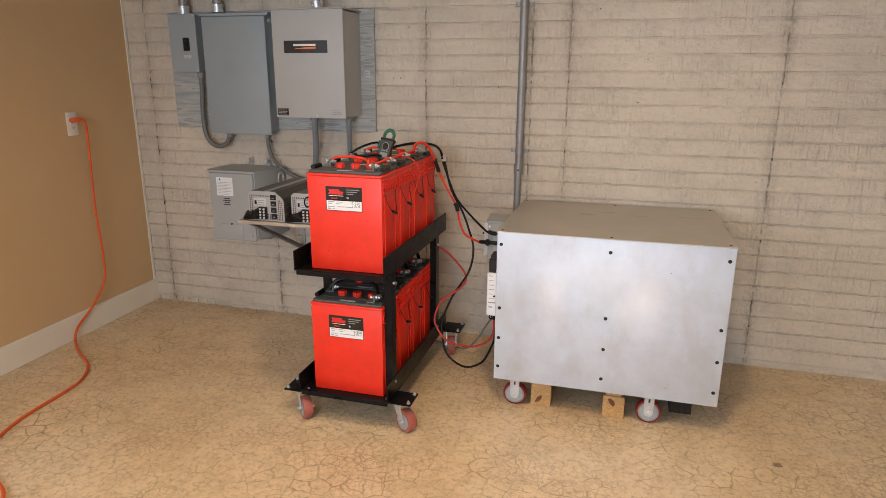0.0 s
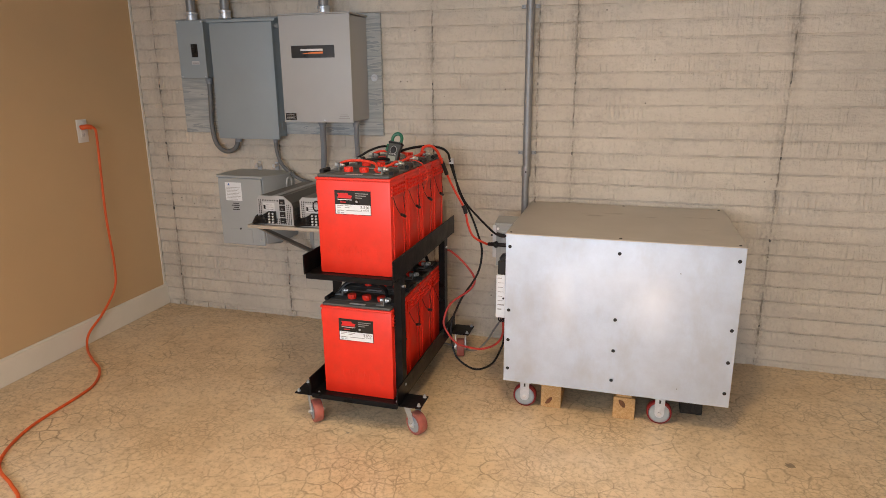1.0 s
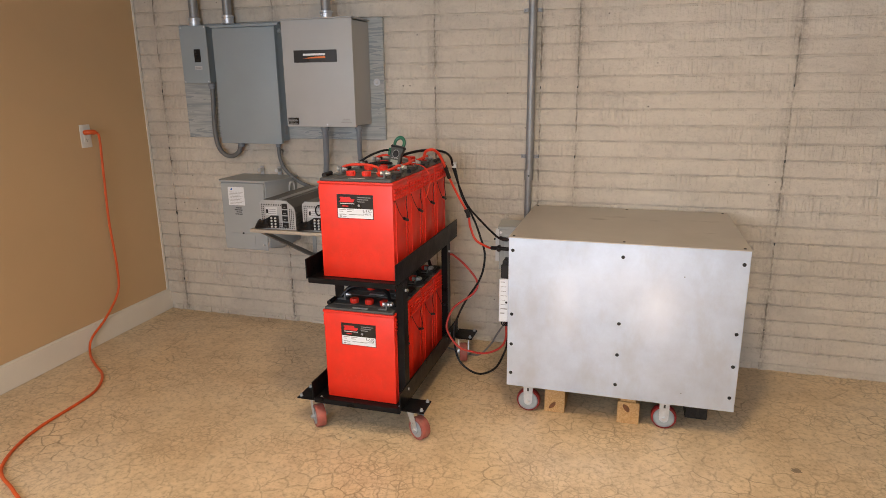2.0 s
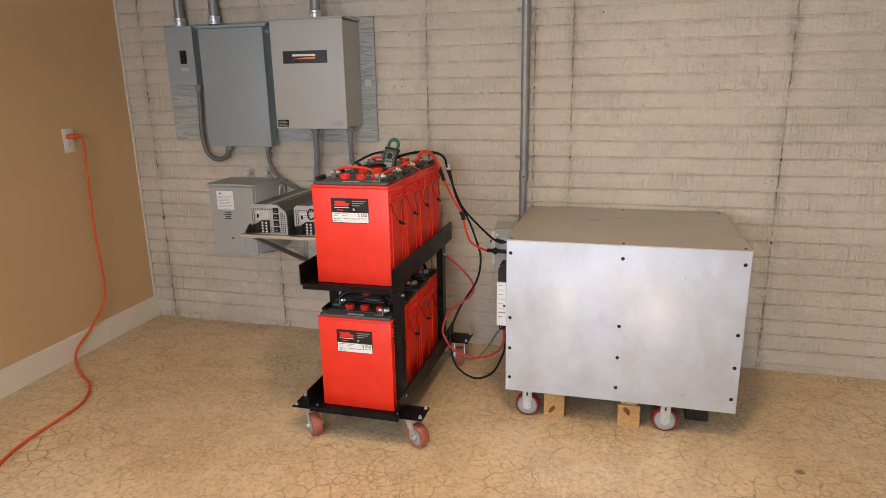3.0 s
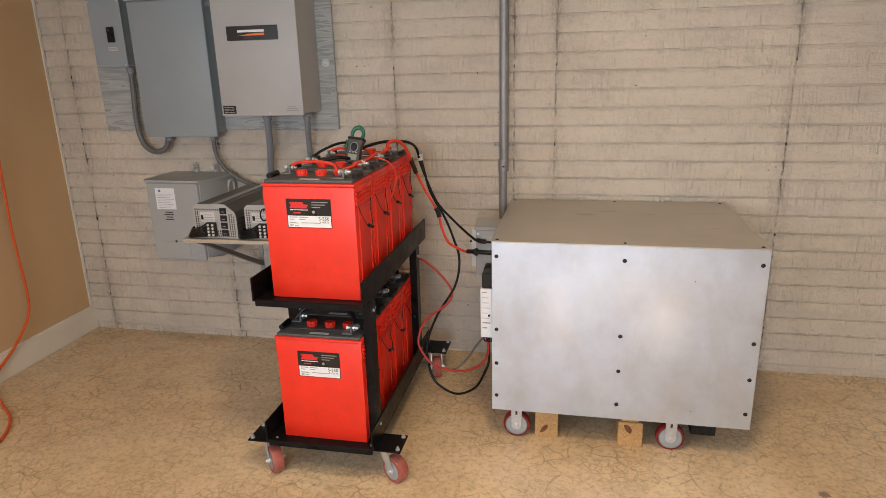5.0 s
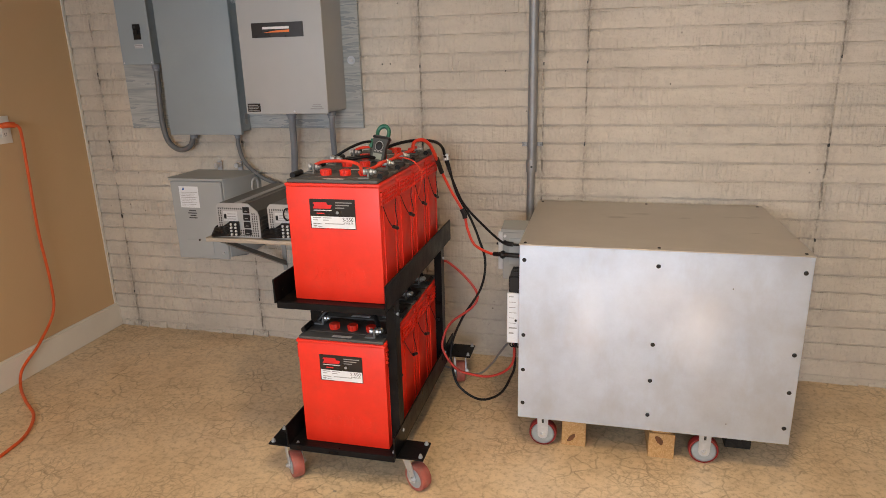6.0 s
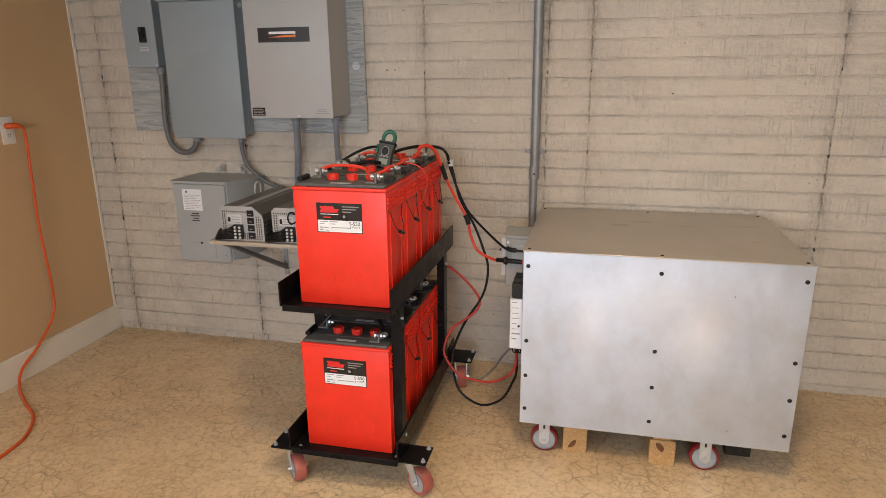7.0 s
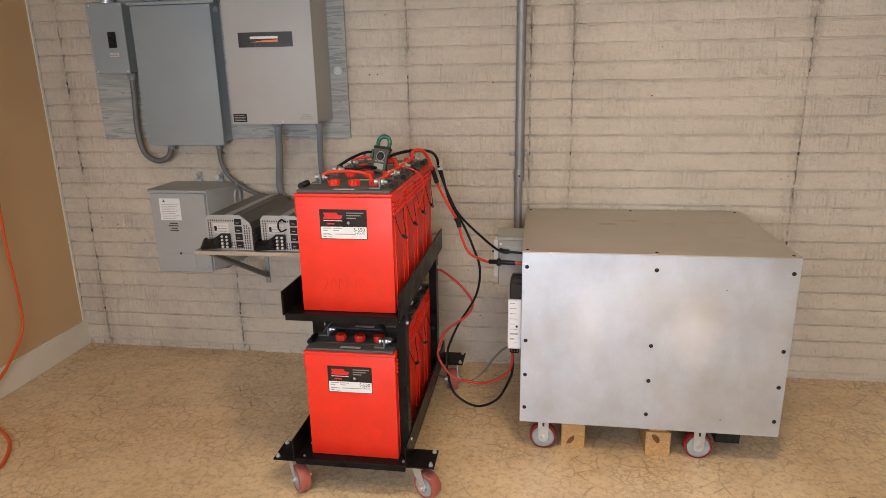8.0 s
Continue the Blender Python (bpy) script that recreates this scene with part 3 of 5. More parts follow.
flex("drop_conduit", [(-1.568, 3.20, 1.2455), (-1.568, 3.20, 1.18), (-1.600, 3.26, 1.05), (-1.628, 3.30, 0.94), (-1.628, 3.315, 0.88)], 0.0165,
     "grey plastic conduit running down from the transfer switch", M_PVC, [((-1.568, 3.20, 1.246), (0, 0, -1))])
flex("drop_conduit", [(-1.366, 3.20, 1.2455), (-1.366, 3.20, 1.19), (-1.392, 3.26, 1.08), (-1.405, 3.30, 0.98), (-1.405, 3.315, 0.80)], 0.0138,
     "grey plastic conduit running down from the transfer switch", M_PVC, [((-1.366, 3.20, 1.246), (0, 0, -1))])

# ---- transformer ----
tr = thing("transformer", (-2.03, 3.2, 0.53), "grey steel transformer with a paper label on the wall", "transformer")
part("body", prism(B(), [(-2.199, 3.342), (-2.199, 3.10), (-2.180, 3.084), (-1.900, 3.084), (-1.846, 3.190), (-1.846, 3.342)], "z", 0.545, 0.925), M_TRANS, tr)
part("front_cover", box(B(), -2.186, -1.906, 3.072, 3.0835, 0.532, 0.922, 0.004, 1), M_TRANS, tr)
part("top", prism(B(), [(-2.207, 3.344), (-2.207, 3.092), (-2.189, 3.068), (-1.894, 3.068), (-1.836, 3.184), (-1.836, 3.344)], "z", 0.9255, 0.936), M_TRANS, tr)
part("bottom", prism(B(), [(3.086, 0.5445), (3.342, 0.5445), (3.342, 0.515), (3.22, 0.515)], "x", -2.175, -1.90), M_TRANS, tr)
part("access_plate", box(B(), -2.130, -1.985, 3.0695, 3.0718, 0.548, 0.628, 0.001, 1), M_TRANS, tr)
part("notch", rod(B(), (-2.06, 3.0694, 0.628), (-2.06, 3.0718, 0.628), 0.006, seg=10), M_INK, tr)
lab = part("label", box(B(), -2.139, -2.034, 3.0708, 3.0718, 0.792, 0.897), M_PAPER, tr, "white paper rating label")
part("emblem", prism(B(), [(-2.123, 0.879), (-2.108, 0.879), (-2.114, 0.893)], "y", 3.0702, 3.0708), M_BLUEINK, lab)
for k in range(9):
    part("print", box(B(), -2.131, -2.052 + 0.010 * ((k * 7) % 3 - 1), 3.0702, 3.0708, 0.799 + 0.0085 * k, 0.8006 + 0.0085 * k), M_GREYINK, lab)
for k, wd in enumerate((0.030, 0.022, 0.034, 0.026)):
    part("print", box(B(), -2.072 - wd, -2.072 + wd * 0.5, 3.0712, 3.0718, 0.738 + 0.012 * k, 0.743 + 0.012 * k), M_INK, tr)
part("screw", rod(B(), (-1.934, 3.0718, 0.566), (-1.934, 3.067, 0.566), 0.006, seg=10), M_CHROME, tr)
for x in (-2.065, -1.948):
    lug = part("hanger", box(B(), x - 0.012, x + 0.012, 3.325, 3.331, 0.936, 0.985, 0.002, 1), M_ZINC, tr, "zinc hanging lug with a bolt")
    part("bolt", rod(B(), (x, 3.325, 0.966), (x, 3.29, 0.966), 0.012, seg=10), M_CHROME, lug)
hk = part("side_handle", tube(B(), [(-1.852, 3.25, 0.835), (-1.846, 3.25, 0.880), (-1.846, 3.262, 0.900), (-1.846, 3.293, 0.900), (-1.846, 3.305, 0.880), (-1.852, 3.305, 0.835)], 0.007), M_LIGHTGREY, tr)

# ---- shelf with two inverters ----
sh = thing("wall_shelf", (-1.5, 3.04, 0.42), "plywood shelf on dark steel brackets", "shelf")
part("board", box(B(), -1.782, -1.255, 2.722, 3.343, 0.728, 0.746, 0.002, 1), M_SHELF, sh)
for x in (-1.752, -1.30):
    br = part("bracket", box(B(), x - 0.012, x + 0.012, 2.75, 3.338, 0.7215, 0.7275, 0.001, 1), M_GREYMID, sh, "grey steel shelf bracket")
    part("brace", prism(B(), [(2.765, 0.7215), (2.80, 0.7215), (3.336, 0.455), (3.336, 0.43)], "x", x - 0.011, x + 0.011), M_INVDARK, br)
    part("upright", box(B(), x - 0.012, x + 0.012, 3.337, 3.344, 0.40, 0.7215, 0.001, 1), M_GREYMID, br)


def inverter(x0, z0, y0):
    """A power inverter: dark extruded case, perforated pale end plate, sockets, terminal block and cables."""
    w, h, ln = 0.197, 0.150, 0.46
    inv = thing("inverter", (x0 + w / 2, y0 + ln / 2, z0), "grey metal power inverter with a perforated end on the shelf", "inverter", "inverters")
    prof = [(x0, z0 + 0.004), (x0, z0 + h - 0.014), (x0 + 0.014, z0 + h), (x0 + w - 0.048, z0 + h), (x0 + w - 0.006, z0 + h - 0.032), (x0 + w, z0 + h - 0.05), (x0 + w, z0 + 0.004)]
    part("case", prism(B(), prof, "y", y0 + 0.004, y0 + ln), M_INVDARK, inv, "dark grey extruded case")
    part("top_strip", box(B(), x0 + 0.086, x0 + 0.118, y0 + 0.006, y0 + ln - 0.004, z0 + h, z0 + h + 0.003, 0.001, 1), M_INV, inv, "bright aluminium strip")
    for k in range(5):
        part("fin", box(B(), x0 + w, x0 + w + 0.004, y0 + 0.01, y0 + ln - 0.01, z0 + 0.014 + 0.018 * k, z0 + 0.020 + 0.018 * k), M_INVDARK, inv)
    end = part("end_plate", prism(B(), [(x0 - 0.001, z0 + 0.002), (x0 - 0.001, z0 + h - 0.014), (x0 + 0.013, z0 + h + 0.001), (x0 + w - 0.048, z0 + h + 0.001), (x0 + w - 0.006, z0 + h - 0.032), (x0 + w + 0.001, z0 + h - 0.05), (x0 + w + 0.001, z0 + 0.002)], "y", y0, y0 + 0.004), M_INV, inv, "pale perforated end plate")
    slots = B()
    for i in range(19):
        for j in range(13):
            px, pz = x0 + 0.010 + i * 0.0098, z0 + 0.012 + j * 0.0105
            if pz > z0 + h - 0.014 or (px > x0 + w - 0.052 and pz > z0 + h - 0.016 - 0.8 * (px - x0 - w + 0.052)):
                continue
            if 0.028 < px - x0 < 0.158 and 0.04 < pz - z0 < 0.118:
                continue
            box(slots, px - 0.0024, px + 0.0024, y0 - 0.0004, y0 + 0.002, pz - 0.0036, pz + 0.0036)
    tagged(part("vent_slots", slots, M_INK, end), kind="stuff")
    part("rating_plate", box(B(), x0 + 0.032, x0 + 0.098, y0 - 0.0014, y0 - 0.0002, z0 + 0.074, z0 + 0.116), M_LIGHTGREY, end)
    for k in range(3):
        part("print", box(B(), x0 + 0.044 + 0.004 * k, x0 + 0.090, y0 - 0.0018, y0 - 0.0014, z0 + 0.081 + 0.011 * k, z0 + 0.084 + 0.011 * k), M_GREYINK, end)
    part("power_switch", box(B(), x0 + 0.036, x0 + 0.046, y0 - 0.005, y0 - 0.0002, z0 + 0.084, z0 + 0.104, 0.001, 1), M_BLACKPL, end, "small black rocker switch")
    for k in range(4):
        so = part("socket", box(B(), x0 + 0.126, x0 + 0.156, y0 - 0.005, y0 - 0.0002, z0 + 0.014 + 0.032 * k, z0 + 0.040 + 0.032 * k, 0.001, 1), M_BLACKPL, end, "black power socket")
        part("slot", box(B(), x0 + 0.134, x0 + 0.148, y0 - 0.0056, y0 - 0.005, z0 + 0.022 + 0.032 * k, z0 + 0.025 + 0.032 * k), M_GREYINK, so)
    tb = part("terminal_block", box(B(), x0 + 0.062, x0 + 0.104, y0 - 0.016, y0 - 0.0002, z0 + 0.012, z0 + 0.074, 0.002, 1), M_BLACKPL, end, "black terminal block with bright screws")
    for i in range(2):
        for j in range(4):
            part("terminal", rod(B(), (x0 + 0.073 + 0.021 * i, y0 - 0.0162, z0 + 0.020 + 0.0145 * j), (x0 + 0.073 + 0.021 * i, y0 - 0.0215, z0 + 0.020 + 0.0145 * j), 0.0052, seg=8), M_LIGHTGREY, tb)
    for k in range(5):
        z = z0 + 0.019 + 0.0115 * k
        part("lead", tube(B(), [(x0 + 0.066, y0 - 0.014, z), (x0 + 0.046, y0 - 0.026 - 0.002 * k, z0 + 0.020 + 0.008 * k), (x0 + 0.010, y0 - 0.020 + 0.004 * k, z0 + 0.016 + 0.0065 * k), (x0 - 0.028, y0 - 0.004 + 0.006 * k, z0 + 0.009 + 0.005 * k), (x0 - 0.036, y0 + 0.05, z0 + 0.009 + 0.006 * k)], 0.0076, 8), M_BLACK, inv, "black cable lead")
    return inv


inv_a = inverter(-1.722, 0.7465, 2.738)
inv_b = copy_thing(inv_a, Matrix.Translation(inv_a.location + Vector((0.240, 0.0, 0.0))))

PLACE[inv_b] = Vector(inv_b.location)
part("loop_lead", tube(B(), [(-1.372, 2.7365, 0.872), (-1.385, 2.722, 0.885), (-1.397, 2.718, 0.872), (-1.398, 2.718, 0.850), (-1.388, 2.722, 0.836), (-1.372, 2.7365, 0.842)], 0.0034, 8), M_BLACK, inv_b, "small black lead looped at the sockets")

# ---- cart of batteries ----
XL, XR, YF, YB = -1.178, -0.784, 2.188, 3.088
cart = thing("battery_cart", (-0.98, 2.64, 0.0), "two-tier black steel cart on red-tyred swivel casters", "cart")


def tray(z, lip, name, XL=XL, XR=XR):
    t = part(name, box(B(), XL, XR, YF + 0.02, YB, z, z + 0.006), M_STEEL, cart)
    for x0, x1 in ((XL, XL + 0.006), (XR - 0.006, XR)):
        part("side_rail", box(B(), x0, x1, YF, YB, z + 0.0062, z + lip, 0.0012, 1), M_STEEL, t)
    part("front_rail", box(B(), XL + 0.0062, XR - 0.0062, YF + 0.004, YF + 0.0195, z - 0.012, z + 0.012, 0.002, 1), M_STEEL, t)
    part("rear_rail", box(B(), XL + 0.0062, XR - 0.0062, YB - 0.012, YB - 0.006, z + 0.0062, z + 0.030), M_STEEL, t)
    return t


tray(0.682, 0.090, "upper_tray")
tray(0.140, 0.085, "lower_tray", -1.186, -0.781)


def post(x0, x1, y0, y1, side):
    """Angle iron upright."""
    b = B()
    xs = (x1 - 0.005, x1) if side > 0 else (x0, x0 + 0.005)
    box(b, xs[0], xs[1], y0, y1, 0.150, 0.681)
    if side > 0:
        box(b, x0, x1 - 0.005, y0, y0 + 0.005, 0.150, 0.681)
    else:
        box(b, x0 + 0.005, x1, y0, y0 + 0.005, 0.150, 0.681)
    p = part("post", b, M_STEEL, cart)
    for z in (0.20, 0.64):
        xo = x1 if side > 0 else x0
        part("bolt", rod(B(), (xo, (y0 + y1) / 2, z), (xo + 0.006 * side, (y0 + y1) / 2, z), 0.006, seg=8), M_ZINC, p)


post(-0.8155, -0.7845, 2.262, 2.312, 1)
post(-0.8155, -0.7845, 2.905, 2.955, 1)
post(-1.1715, -1.128, 2.43, 2.48, -1)
post(-1.1715, -1.128, 2.905, 2.955, -1)


def caster(parent, at, height, r, width, swing, tyre_mat, offset=0.03, inner=0.74, rigid=False):
    """A caster: fork and swivel head, tyre, hub and axle. swing turns it about the upright; at is the middle of its top plate."""
    m = Matrix.Translation(at) @ Matrix.Rotation(radians(swing), 4, "Z")

    def put(bm):
        for v in bm.verts:
            v.co = m @ v.co
        return bm

    zc = -height + r
    fork = B()
    box(fork, -0.032, 0.032, -0.042, 0.042, -0.006, -0.0005, 0.001, 1)
    if not rigid:
        lathe(fork, [(0.027, -0.018), (0.030, -0.012), (0.024, -0.006)], (0, 0, 0), (0, 0, 1), 20)
    g = width / 2 + 0.004
    for s in (-1, 1):
        x0, x1 = sorted((s * g, s * (g + 0.003)))
        if rigid:
            low = [(0.019 * math.cos(w), zc + 0.019 * math.sin(w)) for w in (-math.pi * k / 8 for k in range(9))]
            prism(fork, [(-0.021, -0.012), (0.021, -0.012)] + low, "x", x0, x1)
            continue
        prism(fork, [(-0.024, -0.012), (0.024, -0.012), (offset + 0.014, zc + 0.004), (offset + 0.008, zc - 0.014), (offset - 0.008, zc - 0.014), (offset - 0.014, zc + 0.004)], "x", x0, x1)
    box(fork, -g - 0.003, g + 0.003, -0.024, 0.024, -0.017, -0.012)
    c = part("caster", put(fork), M_ZINC, parent, "caster with a red tyre and zinc fork")
    w = width / 2
    part("tyre", put(lathe(B(), [(r * inner, -w), (r * 0.95, -w), (r, -w * 0.7), (r, w * 0.7), (r * 0.95, w), (r * inner, w)], (0, offset, zc), (1, 0, 0), 30)), tyre_mat, c, "worn red polyurethane tyre")
    part("hub", put(lathe(B(), [(r * (inner - 0.01), -w - 0.0008), (r * (inner - 0.06), -w - 0.0008), (r * (inner - 0.12), -w + 0.004), (r * 0.36, -w + 0.004), (r * 0.30, -w - 0.003), (r * 0.30, w + 0.003), (r * 0.36, w - 0.004), (r * (inner - 0.12), w - 0.004), (r * (inner - 0.06), w + 0.0008), (r * (inner - 0.01), w + 0.0008)], (0, offset, zc), (1, 0, 0), 26)), M_HUB, c, "pale grey wheel hub")
    ax = B()
    rod(ax, (-g - 0.014, offset, zc), (g + 0.014, offset, zc), 0.0055, seg=10)
    for s in (-1, 1):
        rod(ax, (s * (g + 0.0032), offset, zc), (s * (g + 0.0095), offset, zc), 0.0095, seg=6)
    part("axle", put(ax), M_CHROME, c, "bright axle bolt and nut")
    if rigid:
        part("slot", put(prism(B(), [(-0.004, -0.020), (0.004, -0.020), (0.004, -0.036), (-0.004, -0.036)], "x", -g - 0.0036, -g - 0.0031)), M_INK, c, "dark slot in the fork")
    return c


PZ = 0.152
for (x0, x1), (y0, y1), swing in (((-1.266, -1.142), (2.198, 2.312), 42), ((-0.812, -0.690), (2.210, 2.320), 58), ((-0.812, -0.688), (3.022, 3.152), 15), ((-1.245, -1.120), (3.022, 3.152), 20)):
    pl = part("caster_plate", box(B(), x0, x1, y0, y1, PZ - 0.0185, PZ - 0.0125, 0.001, 1), M_STEEL, cart, "black steel caster plate with four bolts")
    for x in (x0 + 0.013, x1 - 0.013):
        for y in (y0 + 0.015, y1 - 0.015):
            bz = PZ - 0.0125
            part("bolt", lathe(B(), [(0.0085, 0.0), (0.0085, 0.002), (0.0062, 0.0021), (0.0062, 0.008), (0.004, 0.0085), (0.004, 0.013)], (x, y, bz), (0, 0, 1), 8), M_ZINC, pl)
    caster(cart, ((x0 + x1) / 2, (y0 + y1) / 2, PZ - 0.0187), PZ - 0.0187, 0.0495, 0.040, 180 + swing, M_TYRE, 0.036)

BX, BY, BZ = -0.968, 2.240, 0.6885
BW, BD, BH = 0.322, 0.1835, 0.396


def battery(move=(0, 0, 0), seed=0):
    """A flooded battery: red case, dark lid, three caps, two terminals, rope handles, printed label."""
    bx, by, bz = BX + move[0], BY + move[1], BZ + move[2]
    vary = random.Random(seed)
    x0, x1, y0, y1, z0, z1 = bx - BW / 2, bx + BW / 2, by, by + BD - 0.005, bz, bz + BH
    b = thing("battery", (bx, by + BD / 2, bz), "red plastic battery with a dark grey lid and red caps", "battery", "batteries on the cart")
    case = B()
    box(case, x0 + 0.003, x1 - 0.003, y0 + 0.003, y1 - 0.003, z0, z1 - 0.010, 0.004, 2)
    box(case, x0, x1, y0, y1, z1 - 0.0102, z1, 0.003, 2)
    c = part("case", case, M_RED, b)
    for s in (-1, 1):
        xo = x1 - 0.003 if s > 0 else x0 + 0.003
        lat = B()
        xa, xb = sorted((xo - 0.001 * s, xo + 0.0058 * s))
        for k in range(4):
            box(lat, xa, xb, y0 + 0.012, y1 - 0.012, z1 - 0.024 - 0.015 * k - 0.004, z1 - 0.024 - 0.015 * k)
        for k in range(9):
            yy = y0 + 0.012 + k * (y1 - y0 - 0.028) / 8
            box(lat, xa, xb - 0.0003 * s if s > 0 else xb, yy, yy + 0.004, z1 - 0.073, z1 - 0.0245)
        part("lattice", lat, M_RED, c)
        for yy in (y0 + 0.030, y1 - 0.034):
            part("rib", box(B(), min(xo, xo + 0.003 * s), max(xo, xo + 0.003 * s), yy, yy + 0.004, z0 + 0.02, z1 - 0.09), M_RED, c)
    rnd = random.Random(5)
    for k in range(7):
        ex = bx - 0.085 + k * 0.027
        part("embossing", tube(B(), [(ex, y0 + 0.0040, z0 + 0.065 + 0.01 * rnd.random()), (ex + 0.020 * rnd.random(), y0 + 0.0034, z0 + 0.080 + 0.020 * rnd.random()), (ex + 0.004 + 0.01 * rnd.random(), y0 + 0.0036, z0 + 0.108 + 0.012 * rnd.random()), (ex + 0.018, y0 + 0.0042, z0 + 0.092)], 0.0016, 6, 5), M_RED, c)
    lid = B()
    box(lid, x0 + 0.008, x1 - 0.008, y0 + 0.006, y1 - 0.006, z1 + 0.0002, z1 + 0.0115, 0.003, 2)
    box(lid, x0 + 0.030, x1 - 0.030, y0 + 0.052, y1 - 0.060, z1 + 0.0116, z1 + 0.0135, 0.0008, 1)
    l = part("lid", lid, M_LID, b, "dark grey plastic lid")
    part("lid_sticker", box(B(), bx - 0.035, bx + 0.035, y0 + 0.017, y0 + 0.031, z1 + 0.0116, z1 + 0.0122), M_LIGHTGREY, l, "pale printed strip")
    for k in (-1, 0, 1):
        cx, cy = bx + 0.017 + 0.068 * k, y0 + 0.085
        cap = B()
        lathe(cap, [(0.0180, 0.0), (0.0180, 0.004), (0.0165, 0.005), (0.0165, 0.016), (0.0150, 0.019), (0.008, 0.0195)], (cx, cy, z1 + 0.0135), (0, 0, 1), 18)
        for q in range(9):
            a = 2 * math.pi * q / 9
            rod(cap, (cx + 0.0165 * math.cos(a), cy + 0.0165 * math.sin(a), z1 + 0.0175), (cx + 0.0165 * math.cos(a), cy + 0.0165 * math.sin(a), z1 + 0.0315), 0.0026, seg=6)
        part("filler_cap", cap, M_REDCAP, b, "red filler cap")
    for s, cy in ((1, y0 + 0.040), (-1, y0 + 0.120)):
        cx = bx + s * (0.100 if s > 0 else 0.122)
        t = B()
        box(t, cx - 0.019, cx + 0.019, cy - 0.016, cy + 0.016, z1 + 0.0117, z1 + 0.017, 0.002, 1)
        box(t, cx + 0.012, cx + 0.019, cy - 0.014, cy + 0.014, z1 + 0.017, z1 + 0.044, 0.002, 1)
        tm = part("terminal", t, M_ENCL, b, "grey lead terminal post")
        part("bolt", lathe(B(), [(0.010, -0.012), (0.010, -0.004), (0.006, -0.003), (0.006, 0.010), (0.0105, 0.0102), (0.0105, 0.018), (0.006, 0.019), (0.006, 0.028)], (cx + 0.010, cy, z1 + 0.033), (1, 0, 0), 8), M_CHROME, tm)
    for s in (-1, 1):
        xs = bx + s * (BW / 2 + 0.004)
        part("handle_grip", rod(B(), (bx + s * 0.150, y0 + 0.040, z1 + 0.018), (bx + s * 0.150, y0 + 0.104, z1 + 0.018), 0.0095), M_BLACK, b, "black rubber handle grip")
        j, q = 0.016 * (vary.random() - 0.5), 0.020 * (vary.random() - 0.5)
        line = [(0.020, 0.072, -0.002), (0.046 + j, 0.118, 0.003), (0.082 + j, 0.157 + q, 0.006), (0.112 + j, 0.171 + q, 0.008), (0.134 + j, 0.150 + q, 0.006), (0.130, 0.105, 0.002), (0.150, 0.070, -0.002)]
        rope = part("rope_handle", tube(B(), [(xs + o * s, y0 + u, z1 - d) for u, d, o in line], 0.0014, 6), M_BLACK, b, "black rope handle")
        part("grip", rod(B(), (xs + 0.010 * s, y0 + 0.082 + j, z1 - 0.157 - q), (xs + 0.010 * s, y0 + 0.122 + j, z1 - 0.172 - q), 0.0062, seg=10), M_BLACK, rope)
    lab = part("label", box(B(), bx - 0.079, bx + 0.076, y0 + 0.0012, y0 + 0.0026, z0 + 0.249, z0 + 0.3465), M_LABELBLACK, b, "black and white printed battery label")
    part("white_panel", box(B(), bx - 0.0765, bx + 0.074, y0 + 0.0007, y0 + 0.0012, z0 + 0.2515, z0 + 0.290), M_PAPER, lab)
    scr = B()
    lx, lz = bx - 0.068, z0 + 0.315
    sweep = [(0.000, 0.000), (0.060, 0.000), (0.066, 0.012), (0.050, 0.013), (0.047, 0.021), (0.003, 0.021), (0.001, 0.016), (0.006, 0.014)]
    prism(scr, [(lx + u, lz + v) for u, v in sweep], "y", y0 + 0.0006, y0 + 0.0012)
    part("emblem", scr, M_LABELRED, lab)
    part("print", box(B(), bx - 0.066, bx - 0.004, y0 + 0.0007, y0 + 0.0012, z0 + 0.3085, z0 + 0.3108), M_WHITEINK, lab)
    part("print", box(B(), bx - 0.056, bx - 0.030, y0 + 0.0007, y0 + 0.0012, z0 + 0.2975, z0 + 0.3015), M_LABELRED, lab)
    for k, wd in enumerate((0.056, 0.046, 0.030)):
        part("print", box(B(), bx + 0.010, bx + 0.010 + wd, y0 + 0.0007, y0 + 0.0012, z0 + 0.334 - 0.0085 * k, z0 + 0.337 - 0.0085 * k), M_GREYINK, lab)
    part("print", lathe(B(), [(0.005, 0.0), (0.005, 0.0005)], (bx + 0.015, y0 + 0.0012, z0 + 0.303), (0, -1, 0), 12), M_GREYINK, lab)
    for k, (a, wd) in enumerate(((-0.070, 0.028), (-0.036, 0.030), (-0.070, 0.016), (-0.036, 0.020), (-0.070, 0.022), (-0.030, 0.066), (-0.070, 0.012))):
        zz = z0 + 0.284 - 0.0075 * (k // 2) - (0.004 if k > 3 else 0)
        part("print", box(B(), bx + a, bx + a + wd, y0 + 0.0003, y0 + 0.0007, zz, zz + 0.0025), M_GREYINK, lab)
    part("tab", box(B(), bx - 0.030, bx + 0.034, y0 + 0.0008, y0 + 0.0012, z0 + 0.2475, z0 + 0.2512), M_LABELRED, lab)
    for k in range(4):
        part("print", box(B(), bx - 0.070 + 0.016 * (k % 2), bx - 0.060 + 0.020 * (k % 2), y0 + 0.0003, y0 + 0.0007, z0 + 0.2555 + 0.0085 * (k // 2), z0 + 0.2575 + 0.0085 * (k // 2)), M_GREYINK, lab)
